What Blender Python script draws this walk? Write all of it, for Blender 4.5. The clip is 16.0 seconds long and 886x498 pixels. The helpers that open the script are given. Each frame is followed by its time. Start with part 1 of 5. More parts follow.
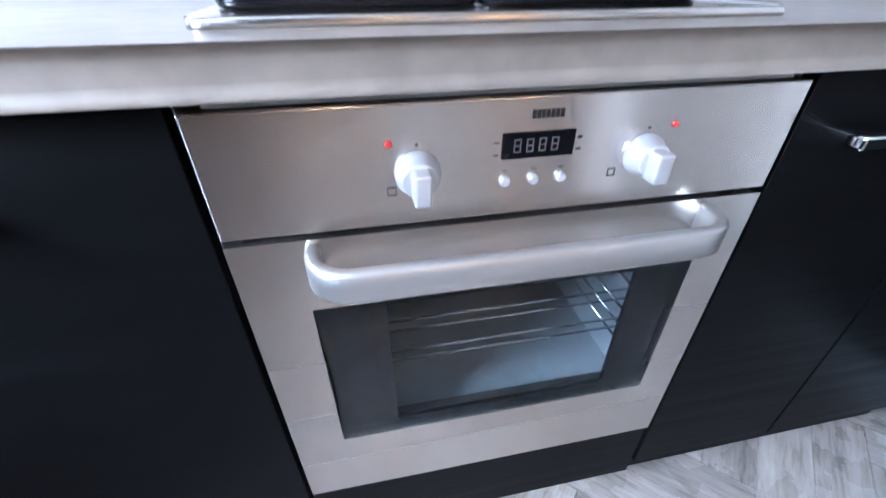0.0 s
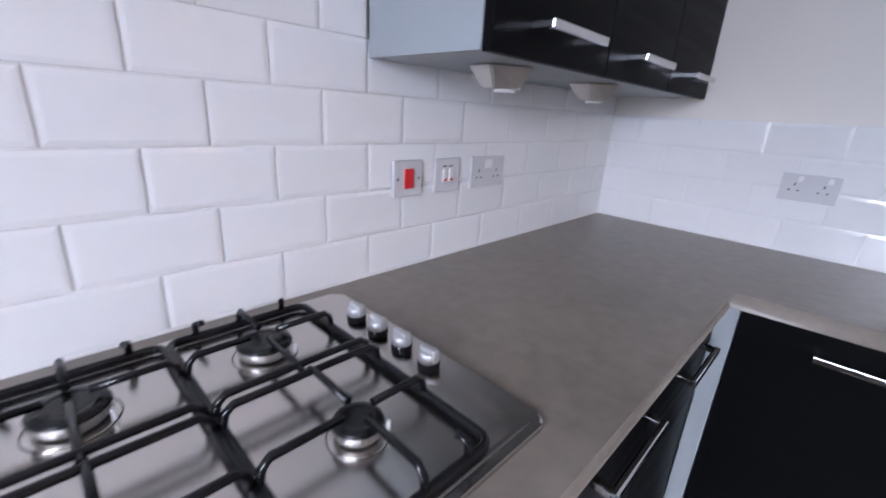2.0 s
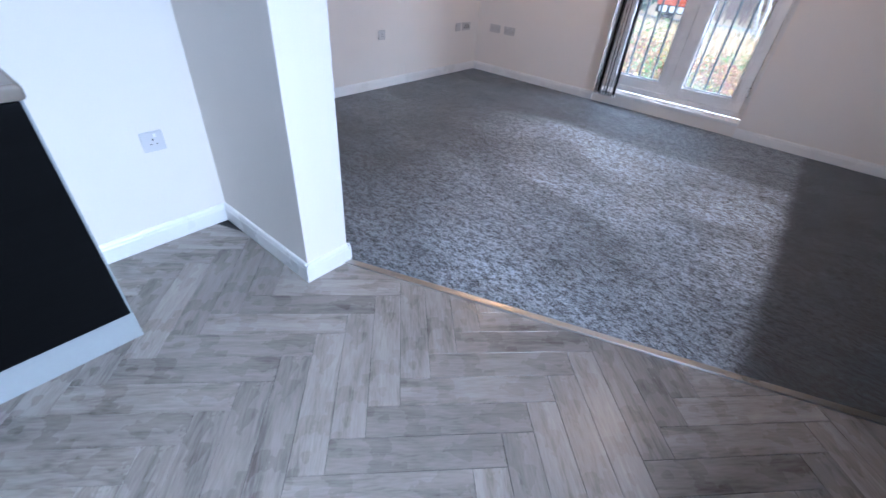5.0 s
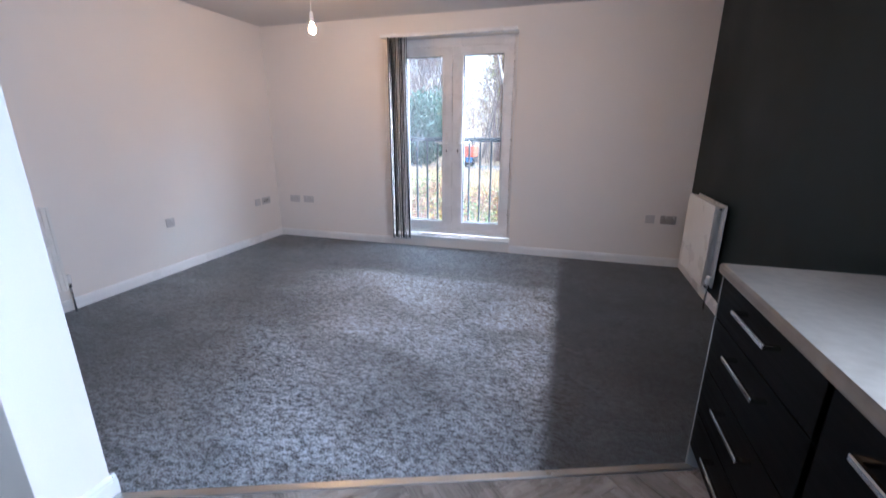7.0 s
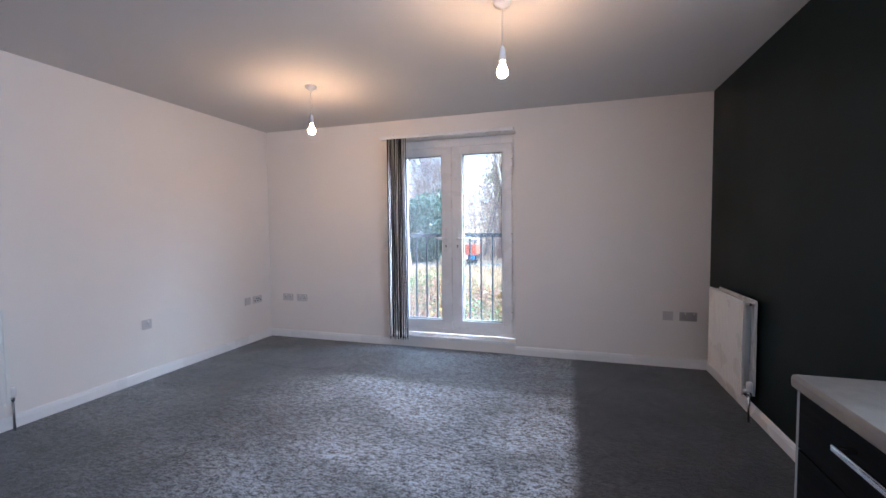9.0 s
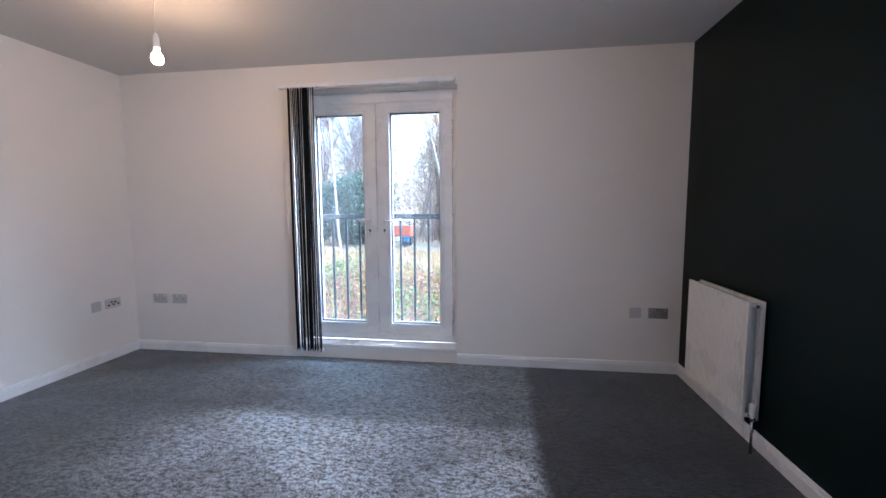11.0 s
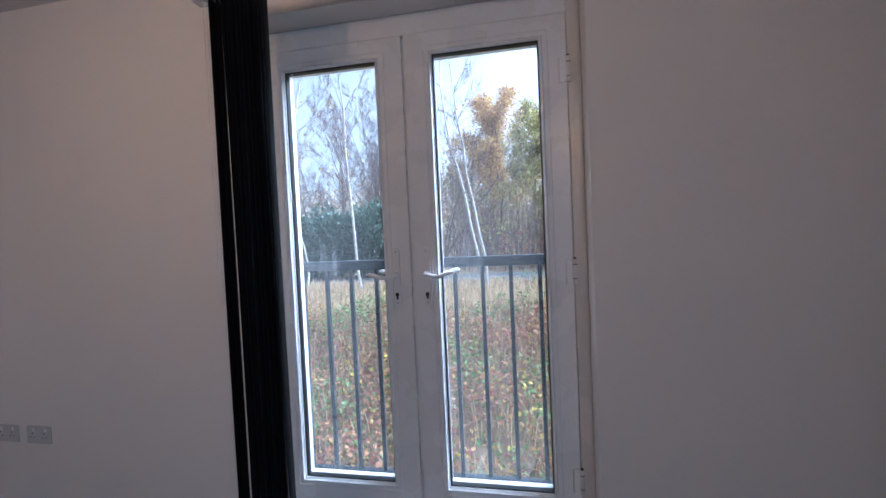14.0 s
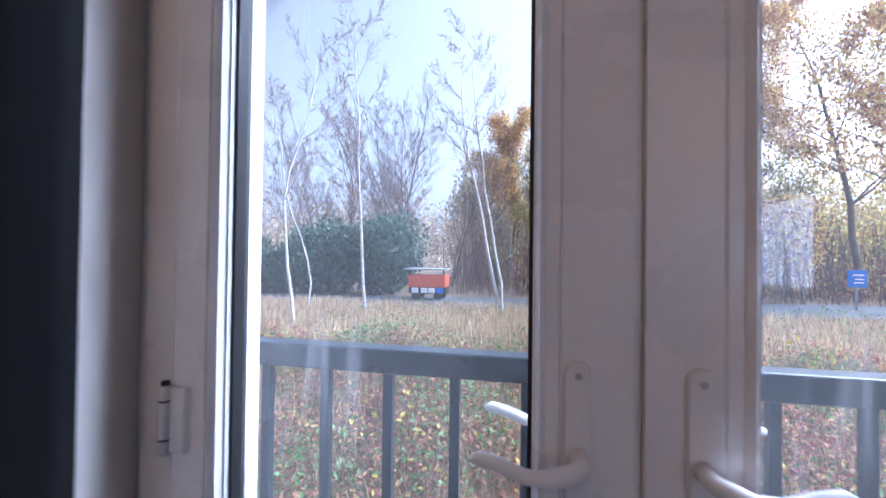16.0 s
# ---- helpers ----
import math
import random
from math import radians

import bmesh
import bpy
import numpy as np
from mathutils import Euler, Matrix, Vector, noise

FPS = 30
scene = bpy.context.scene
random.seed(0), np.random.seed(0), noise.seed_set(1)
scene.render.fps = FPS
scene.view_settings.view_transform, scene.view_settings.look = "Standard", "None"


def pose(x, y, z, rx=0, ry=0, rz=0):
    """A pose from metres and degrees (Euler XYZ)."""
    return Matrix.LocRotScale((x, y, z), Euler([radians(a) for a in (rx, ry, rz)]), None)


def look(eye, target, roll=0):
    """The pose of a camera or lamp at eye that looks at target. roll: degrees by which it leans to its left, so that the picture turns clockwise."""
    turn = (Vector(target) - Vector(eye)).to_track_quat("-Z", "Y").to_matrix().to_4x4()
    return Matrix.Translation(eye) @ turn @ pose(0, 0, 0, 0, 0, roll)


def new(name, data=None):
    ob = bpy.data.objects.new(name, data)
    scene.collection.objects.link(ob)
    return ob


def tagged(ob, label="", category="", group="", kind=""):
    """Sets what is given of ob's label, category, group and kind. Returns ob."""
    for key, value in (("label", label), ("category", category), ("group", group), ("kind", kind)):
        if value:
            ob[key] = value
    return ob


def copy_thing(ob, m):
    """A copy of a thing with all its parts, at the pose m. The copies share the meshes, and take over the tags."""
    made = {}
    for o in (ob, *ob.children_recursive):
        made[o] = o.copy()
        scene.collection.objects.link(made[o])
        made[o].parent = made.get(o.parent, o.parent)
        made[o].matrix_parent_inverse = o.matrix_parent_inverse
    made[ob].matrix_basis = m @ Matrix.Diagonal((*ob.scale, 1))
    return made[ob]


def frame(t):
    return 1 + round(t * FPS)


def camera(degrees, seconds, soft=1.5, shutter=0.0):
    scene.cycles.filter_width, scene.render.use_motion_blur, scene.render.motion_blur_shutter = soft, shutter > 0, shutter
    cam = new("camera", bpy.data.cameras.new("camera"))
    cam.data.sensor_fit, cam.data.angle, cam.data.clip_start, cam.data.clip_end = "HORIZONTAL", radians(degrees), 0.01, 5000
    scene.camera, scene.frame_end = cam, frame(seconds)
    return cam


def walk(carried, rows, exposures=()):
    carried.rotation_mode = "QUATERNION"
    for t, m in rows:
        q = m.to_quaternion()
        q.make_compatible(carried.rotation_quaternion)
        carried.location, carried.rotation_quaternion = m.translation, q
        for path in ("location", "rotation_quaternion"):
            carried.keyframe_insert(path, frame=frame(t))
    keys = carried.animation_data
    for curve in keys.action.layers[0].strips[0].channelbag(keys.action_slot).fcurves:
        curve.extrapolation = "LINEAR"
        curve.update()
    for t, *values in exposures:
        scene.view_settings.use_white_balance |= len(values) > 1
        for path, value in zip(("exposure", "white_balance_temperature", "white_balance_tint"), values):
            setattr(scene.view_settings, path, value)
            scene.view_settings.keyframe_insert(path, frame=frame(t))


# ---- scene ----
cam = camera(94.0, 16.0, shutter=0.2)
PATH = [
    (0, (0.142, -0.957, 0.952), (0.466, 0.66, -0.18), -0.1),
    (0.5, (0.151, -0.896, 1.062), (0.558, 0.695, -0.08), -0.2),
    (1, (0.089, -0.826, 1.133), (0.773, 0.764, 0.133), 2.1),
    (1.5, (0.056, -0.785, 1.204), (1.071, 0.685, 0.305), 4.1),
    (2, (0.157, -0.757, 1.287), (1.527, 0.558, 0.659), 3.3),
    (2.5, (0.258, -0.713, 1.339), (1.94, 0.29, 0.931), 2.3),
    (3, (0.277, -0.783, 1.302), (2.138, -0.252, 0.801), -0.7),
    (3.5, (0.072, -0.854, 1.282), (1.931, -0.935, 0.548), -0.9),
    (4, (0.035, -0.937, 1.23), (1.666, -1.569, 0.261), 1.4),
    (4.5, (-0.107, -1.046, 1.257), (1.195, -2.004, 0.079), 2.4),
    (4.7, (-0.108, -0.986, 1.259), (1.007, -2.111, 0.038), 5.1),
    (6.8, (-0.403, -1.105, 1.357), (0.108, -2.897, 0.632), 0.2),
    (7, (-0.416, -1.094, 1.386), (0.134, -2.934, 0.827), 0.1),
    (7.5, (-0.395, -1.128, 1.425), (0.2, -3.025, 1.2), -0.2),
    (8, (-0.375, -1.16, 1.44), (0.25, -3.058, 1.346), -0.3),
    (8.2, (-0.38, -1.20, 1.42), (0.267, -3.095, 1.339), -0.5),
    (10.5, (-0.278, -1.95, 1.291), (0.059, -3.914, 1.117), -0.3),
    (11, (-0.204, -2.28, 1.325), (0.079, -4.251, 1.134), -0.3),
    (11.5, (-0.158, -2.633, 1.339), (0.122, -4.605, 1.16), -0.6),
    (12, (-0.081, -2.969, 1.382), (0.201, -4.942, 1.208), -0.9),
    (12.5, (0.022, -3.299, 1.381), (0.314, -5.273, 1.246), -1.3),
    (13, (0.178, -3.59, 1.456), (0.476, -5.561, 1.298), -2.0),
    (13.5, (0.358, -3.835, 1.465), (0.618, -5.813, 1.329), -1.8),
    (14, (0.42, -4.125, 1.389), (0.801, -6.087, 1.326), -2.6),
    (14.5, (0.565, -4.462, 1.398), (1.015, -6.41, 1.321), -2.5),
    (15, (0.767, -4.786, 1.402), (1.2, -6.737, 1.339), -1.7),
    (15.5, (0.93, -5.003, 1.437), (1.295, -6.969, 1.394), -0.7),
    (16, (1.022, -5.32, 1.471), (1.423, -7.28, 1.496), 0.7),
]
walk(cam, [(t, look(eye, target, roll)) for t, eye, target, roll in PATH], [(0.0, 3.95, 4900, 10), (0.5, 3.45, 5000, 12), (1.0, 3.0, 5050, 13), (1.5, 2.9, 5550, 18), (2.5, 2.75, 5500, 18), (3.5, 2.85, 5250, 13), (4.0, 3.15, 4950, 12), (4.5, 3.3, 4700, 9), (7.0, 3.3, 4800, 9), (8.0, 3.15, 4800, 9), (10.5, 3.15, 4600, 6), (12.5, 2.8, 4600, 6), (14.0, 2.2, 4650, 9), (16.0, 2.05, 4750, 18)])

# ---- world, sun, large lights ----
world = bpy.data.worlds.new("world")
scene.world = world
world.use_nodes = True
wn = world.node_tree.nodes
wl = world.node_tree.links
sky = wn.new("ShaderNodeTexSky")
sky.sky_type = "NISHITA"
sky.sun_disc = False
sky.sun_elevation = radians(42)
sky.sun_rotation = radians(250)
sky.air_density = 0.6
sky.dust_density = 7.0
sky.ozone_density = 1.0
cloud, grey = wn.new("ShaderNodeMix"), wn.new("ShaderNodeRGBToBW")
cloud.data_type = "RGBA"
cloud.inputs[0].default_value = 0.92
wl.new(sky.outputs[0], grey.inputs[0])
wl.new(sky.outputs[0], cloud.inputs[6])
wl.new(grey.outputs[0], cloud.inputs[7])
wl.new(cloud.outputs[2], wn["Background"].inputs[0])
wn["Background"].inputs[1].default_value = 0.15

sun_data = bpy.data.lights.new("sun", "SUN")
sun_data.energy = 1.3
sun_data.angle = radians(70)
sun_data.color = (1.0, 0.95, 0.88)
sun = new("sun", sun_data)
sun.matrix_world = look((-37.6, -13.7, 36.0), (0, 0, 0))

# kitchen window daylight, in the window's own opening
win_data = bpy.data.lights.new("kitchen_window_light", "AREA")
win_data.shape, win_data.size, win_data.size_y = "RECTANGLE", 1.05, 0.95
win_data.energy = 7.4
win_data.color = (0.88, 0.94, 1.0)
win_light = new("kitchen_window_light", win_data)
win_light.matrix_world = look((-1.66, -1.40, 1.60), (0.5, -1.40, 1.45))


# ---- materials ----
def material(name, colour, rough=0.5, metal=0.0, vary=0.08, scale=6.0, fine=80.0, bump=0.05, coat=0.0, stretch=(1, 1, 1), grain=0.5, spec=0.5):
    """A procedural surface: two scales of noise on colour and roughness, fine bump."""
    m = bpy.data.materials.new(name)
    m.use_nodes = True
    n, l = m.node_tree.nodes, m.node_tree.links
    b = n["Principled BSDF"]
    b.inputs["Metallic"].default_value = metal
    b.inputs["Specular IOR Level"].default_value = spec
    b.inputs["Coat Weight"].default_value = coat
    b.inputs["Coat Roughness"].default_value = 0.08
    tc = n.new("ShaderNodeTexCoord")
    mp = n.new("ShaderNodeMapping")
    mp.inputs["Scale"].default_value = stretch
    l.new(tc.outputs["Object"], mp.inputs[0])
    big, small = n.new("ShaderNodeTexNoise"), n.new("ShaderNodeTexNoise")
    big.inputs["Scale"].default_value, small.inputs["Scale"].default_value = scale, fine
    big.inputs["Detail"].default_value, small.inputs["Detail"].default_value = 4, 6
    l.new(mp.outputs[0], big.inputs[0])
    l.new(mp.outputs[0], small.inputs[0])
    mix = n.new("ShaderNodeMix")
    mix.inputs[0].default_value = grain
    l.new(big.outputs["Fac"], mix.inputs[2])
    l.new(small.outputs["Fac"], mix.inputs[3])
    ramp = n.new("ShaderNodeMapRange")
    ramp.inputs[1].default_value, ramp.inputs[2].default_value = 0.3, 0.7
    ramp.inputs[3].default_value, ramp.inputs[4].default_value = 1 - vary, 1 + vary
    l.new(mix.outputs[0], ramp.inputs[0])
    col = n.new("ShaderNodeMix")
    col.data_type, col.blend_type = "RGBA", "MULTIPLY"
    col.inputs[0].default_value = 1
    col.inputs[6].default_value = (*colour, 1)
    l.new(ramp.outputs[0], col.inputs[7])
    l.new(col.outputs[2], b.inputs["Base Color"])
    rr = n.new("ShaderNodeMapRange")
    rr.inputs[1].default_value, rr.inputs[2].default_value = 0.3, 0.7
    rr.inputs[3].default_value, rr.inputs[4].default_value = max(rough - 0.06, 0.02), min(rough + 0.06, 1)
    l.new(big.outputs["Fac"], rr.inputs[0])
    l.new(rr.outputs[0], b.inputs["Roughness"])
    if bump:
        bp = n.new("ShaderNodeBump")
        bp.inputs["Strength"].default_value, bp.inputs["Distance"].default_value = bump, 0.004
        l.new(small.outputs["Fac"], bp.inputs["Height"])
        l.new(bp.outputs[0], b.inputs["Normal"])
    return m


def emitter(name, colour, strength):
    m = bpy.data.materials.new(name)
    m.use_nodes = True
    b = m.node_tree.nodes["Principled BSDF"]
    b.inputs["Base Color"].default_value = (*colour, 1)
    b.inputs["Emission Color"].default_value = (*colour, 1)
    b.inputs["Emission Strength"].default_value = strength
    return m


def glazing(name, tint=(1, 1, 1), smear=0.0, gloss=1.0, veil=0.0):
    """Clear pane: see-through with a mirror gloss that grows at grazing angles."""
    m = bpy.data.materials.new(name)
    m.use_nodes = True
    n, l = m.node_tree.nodes, m.node_tree.links
    n.remove(n["Principled BSDF"])
    clear, shine, fr, mix = (n.new(k) for k in ("ShaderNodeBsdfTransparent", "ShaderNodeBsdfGlossy", "ShaderNodeFresnel", "ShaderNodeMixShader"))
    clear.inputs[0].default_value = (*tint, 1)
    shine.inputs["Roughness"].default_value = 0.015
    fr.inputs[0].default_value = 1.45
    k = n.new("ShaderNodeMath")
    k.operation = "MULTIPLY"
    k.inputs[1].default_value = gloss
    l.new(fr.outputs[0], k.inputs[0])
    l.new(k.outputs[0], mix.inputs[0])
    l.new(clear.outputs[0], mix.inputs[1])
    l.new(shine.outputs[0], mix.inputs[2])
    l.new(mix.outputs[0], n["Material Output"].inputs[0])
    if smear:
        haze, mix2 = n.new("ShaderNodeBsdfTranslucent"), n.new("ShaderNodeMixShader")
        tc, mp, no = n.new("ShaderNodeTexCoord"), n.new("ShaderNodeMapping"), n.new("ShaderNodeTexNoise")
        mp.inputs["Scale"].default_value = (14, 14, 1.6)
        no.inputs["Scale"].default_value, no.inputs["Detail"].default_value, no.inputs["Distortion"].default_value = 1.6, 3, 0.6
        mr = n.new("ShaderNodeMapRange")
        mr.inputs[1].default_value, mr.inputs[2].default_value, mr.inputs[3].default_value, mr.inputs[4].default_value = 0.60, 0.80, veil, smear
        l.new(tc.outputs["Object"], mp.inputs[0])
        l.new(mp.outputs[0], no.inputs[0])
        l.new(no.outputs["Fac"], mr.inputs[0])
        l.new(mr.outputs[0], mix2.inputs[0])
        l.new(mix.outputs[0], mix2.inputs[1])
        l.new(haze.outputs[0], mix2.inputs[2])
        l.new(mix2.outputs[0], n["Material Output"].inputs[0])
    return m


def random_tint(m, low, high):
    """Vary a material from piece to piece by the object's random number."""
    n, l = m.node_tree.nodes, m.node_tree.links
    b = n["Principled BSDF"]
    src = b.inputs["Base Color"].links[0].from_socket
    oi, mr, mx = n.new("ShaderNodeObjectInfo"), n.new("ShaderNodeMapRange"), n.new("ShaderNodeMix")
    mr.inputs[3].default_value, mr.inputs[4].default_value = low, high
    mx.data_type, mx.blend_type = "RGBA", "MULTIPLY"
    mx.inputs[0].default_value = 1
    l.new(oi.outputs["Random"], mr.inputs[0])
    l.new(src, mx.inputs[6])
    l.new(mr.outputs[0], mx.inputs[7])
    l.new(mx.outputs[2], b.inputs["Base Color"])
    return m


WALL = material("white_emulsion", (0.80, 0.755, 0.705), 0.75, vary=0.025, scale=1.5, fine=220, bump=0.06)
GREEN = material("dark_green_paint", (0.0026, 0.0078, 0.0084), 0.42, vary=0.12, scale=1.2, fine=220, bump=0.06, spec=0.16)
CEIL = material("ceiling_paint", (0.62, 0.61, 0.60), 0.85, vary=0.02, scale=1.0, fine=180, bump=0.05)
GLOSSWHITE = material("white_gloss_paint", (0.80, 0.79, 0.78), 0.28, vary=0.02, scale=3, fine=60, bump=0.02)
UPVC = material("white_upvc", (0.80, 0.80, 0.80), 0.28, vary=0.03, scale=4, fine=60, bump=0.01)
TILE = random_tint(material("white_glazed_tile", (0.82, 0.81, 0.81), 0.07, vary=0.02, scale=4, fine=20, bump=0.015), 0.97, 1.02)
GROUT = material("grout", (0.80, 0.785, 0.77), 0.9, vary=0.06, scale=8, fine=200, bump=0.2)
WORKTOP = material("grey_stone_laminate", (0.20, 0.172, 0.144), 0.34, vary=0.26, scale=4, fine=30, bump=0.02, grain=0.45)
BLACKWOOD = material("black_woodgrain", (0.0025, 0.0026, 0.0030), 0.45, vary=0.35, scale=3, fine=26, bump=0.10, stretch=(0.6, 0.6, 14), spec=0.06)
STEEL = material("brushed_steel", (0.62, 0.59, 0.56), 0.27, 1.0, vary=0.03, scale=3, fine=420, bump=0.012, stretch=(0.02, 1, 1))
HOBSTEEL = material("hob_steel", (0.58, 0.55, 0.52), 0.20, 1.0, vary=0.03, scale=3, fine=300, bump=0.008, stretch=(0.03, 1, 1))


def brushed(m, along, amount):
    """Fine brushing: highlights stretch across it."""
    n, l = m.node_tree.nodes, m.node_tree.links
    v = n.new("ShaderNodeCombineXYZ")
    for i in range(3):
        v.inputs[i].default_value = along[i]
    n["Principled BSDF"].inputs["Anisotropic"].default_value = amount
    l.new(v.outputs[0], n["Principled BSDF"].inputs["Tangent"])
    return m


brushed(STEEL, (0, 0, 1), 0.85)
brushed(HOBSTEEL, (0, 1, 0), 0.6)
CHROME = material("chrome", (0.62, 0.62, 0.63), 0.10, 1.0, vary=0.02, bump=0.0)
SATINSTEEL = material("satin_steel", (0.52, 0.51, 0.50), 0.34, 0.9, vary=0.04, scale=4, fine=200, bump=0.01, stretch=(0.05, 1, 1))
SATIN = material("satin_silver_plastic", (0.52, 0.52, 0.53), 0.32, 0.55, vary=0.03, bump=0.01)
IRON = material("black_enamel", (0.006, 0.006, 0.007), 0.2, vary=0.2, scale=20, fine=150, bump=0.06, spec=0.3)
BURNER = material("burner_cap", (0.008, 0.008, 0.008), 0.28, vary=0.3, scale=20, fine=150, bump=0.08, spec=0.3)
BURNRING = material("burner_ring_aluminium", (0.40, 0.38, 0.36), 0.48, 1.0, vary=0.2, scale=40, fine=200, bump=0.1)
BLACKGLASS = material("black_glass", (0.003, 0.003, 0.004), 0.08, vary=0.1, bump=0.0, spec=0.12)
OVENGLASS = glazing("oven_door_glass", (0.85, 0.88, 0.90), 0.0, 0.08)
CAVITY = material("oven_enamel", (0.20, 0.225, 0.24), 0.35, vary=0.15, scale=8, fine=60, bump=0.05)
WHITEPL = material("white_plastic", (0.78, 0.77, 0.76), 0.30, vary=0.02, bump=0.005)
BRUSHEDPL = material("brushed_socket_plate", (0.48, 0.46, 0.44), 0.38, 0.7, vary=0.05, fine=120, bump=0.02)
PLATEWHITE = material("white_plate_plastic", (0.60, 0.59, 0.60), 0.30, vary=0.02, bump=0.005)
RED = material("red_plastic", (0.62, 0.02, 0.025), 0.3, vary=0.04, bump=0.0)
DARK = material("dark_slot", (0.008, 0.008, 0.008), 0.5, bump=0.0)
PALEPANEL = material("pale_grey_panel", (0.31, 0.335, 0.35), 0.38, vary=0.03, scale=4, fine=60, bump=0.02)
RADWHITE = material("radiator_enamel", (0.78, 0.76, 0.72), 0.30, vary=0.02, scale=4, fine=40, bump=0.01)
BLINDMAT = material("black_blind_fabric", (0.006, 0.0065, 0.008), 0.8, vary=0.2, scale=10, fine=300, bump=0.1, spec=0.15)
ALU = material("brushed_aluminium", (0.62, 0.60, 0.57), 0.32, 1.0, vary=0.06, fine=90, bump=0.04)
RAILPAINT = material("black_railing_paint", (0.020, 0.028, 0.036), 0.32, vary=0.15, scale=12, fine=120, bump=0.08)
GLASS = glazing("clear_double_glazing", (0.96, 0.98, 0.98), 0.14, 0.5, 0.035)
BULB = emitter("lit_bulb", (1.0, 0.52, 0.215), 48.0)


# ---- building helpers ----
def box(bm, x0, x1, y0, y1, z0, z1, bevel=0.0, seg=2):
    x0, x1, y0, y1, z0, z1 = min(x0, x1), max(x0, x1), min(y0, y1), max(y0, y1), min(z0, z1), max(z0, z1)
    v = [bm.verts.new(p) for p in ((x0, y0, z0), (x1, y0, z0), (x1, y1, z0), (x0, y1, z0), (x0, y0, z1), (x1, y0, z1), (x1, y1, z1), (x0, y1, z1))]
    f = [bm.faces.new([v[i] for i in q]) for q in ((3, 2, 1, 0), (4, 5, 6, 7), (0, 1, 5, 4), (1, 2, 6, 5), (2, 3, 7, 6), (3, 0, 4, 7))]
    if bevel:
        edges = list({e for q in f for e in q.edges})
        bmesh.ops.bevel(bm, geom=edges, offset=bevel, segments=seg, affect="EDGES", profile=0.5)
    return bm


def boxes(*rows, bevel=0.0, seg=2):
    bm = bmesh.new()
    for r in rows:
        box(bm, *r, bevel=bevel, seg=seg)
    return bm


def tube(bm, points, radius, sides=10, closed=False, radii=None):
    """A round bar along a line of points."""
    pts = [Vector(p) for p in points]
    rings = []
    count = len(pts)
    up = None
    for i, p in enumerate(pts):
        a = pts[(i - 1) % count] if (i or closed) else p
        b = pts[(i + 1) % count] if (i < count - 1 or closed) else p
        d = (b - a).normalized()
        if up is None:
            up = Vector((0, 0, 1)) if abs(d.z) < 0.9 else Vector((1, 0, 0))
        s = d.cross(up)
        s = s.normalized() if s.length > 1e-4 else Vector((1, 0, 0))
        up = s.cross(d).normalized()
        r = radii[i] if radii else radius
        rings.append([bm.verts.new(p + r * (math.cos(2 * math.pi * k / sides) * s + math.sin(2 * math.pi * k / sides) * up)) for k in range(sides)])
    for i in range(count if closed else count - 1):
        a, b = rings[i], rings[(i + 1) % count]
        for k in range(sides):
            bm.faces.new((a[k], a[(k + 1) % sides], b[(k + 1) % sides], b[k])).smooth = True
    if not closed:
        bm.faces.new(rings[0][::-1])
        bm.faces.new(rings[-1])
    return bm


def lathe(bm, profile, centre=(0, 0, 0), axis="z", sides=32):
    """A turned body from (radius, height) pairs."""
    c = Vector(centre)
    rings = []
    for r, h in profile:
        ring = []
        for k in range(sides):
            a = 2 * math.pi * k / sides
            p = {"z": (r * math.cos(a), r * math.sin(a), h), "y": (r * math.cos(a), -h, r * math.sin(a)), "x": (h, r * math.cos(a), r * math.sin(a))}[axis]
            ring.append(bm.verts.new(c + Vector(p)))
        rings.append(ring)
    for a, b in zip(rings, rings[1:]):
        for k in range(sides):
            bm.faces.new((a[k], a[(k + 1) % sides], b[(k + 1) % sides], b[k])).smooth = True
    bm.faces.new(rings[0][::-1])
    bm.faces.new(rings[-1])
    bmesh.ops.recalc_face_normals(bm, faces=bm.faces)
    return bm


def prism(bm, outline, z0, z1, bevel=0.0, seg=3, top_only=True):
    """A slab from a flat outline, with a rounded upper rim."""
    low = [bm.verts.new((x, y, z0)) for x, y in outline]
    high = [bm.verts.new((x, y, z1)) for x, y in outline]
    n = len(outline)
    bm.faces.new(low[::-1])
    top = bm.faces.new(high)
    sides = [bm.faces.new((low[i], low[(i + 1) % n], high[(i + 1) % n], high[i])) for i in range(n)]
    if bevel:
        edges = set(top.edges)
        if not top_only:
            edges |= {e for f in sides for e in f.edges}
        edges = list(edges)
        bmesh.ops.bevel(bm, geom=edges, offset=bevel, segments=seg, affect="EDGES", profile=0.5)
    bmesh.ops.recalc_face_normals(bm, faces=bm.faces)
    return bm


def rounded(x0, x1, y0, y1, r, seg=6):
    pts = []
    for cx, cy, a0 in ((x1 - r, y1 - r, 0), (x0 + r, y1 - r, 90), (x0 + r, y0 + r, 180), (x1 - r, y0 + r, 270)):
        for k in range(seg + 1):
            a = radians(a0 + 90 * k / seg)
            pts.append((cx + r * math.cos(a), cy + r * math.sin(a)))
    return pts


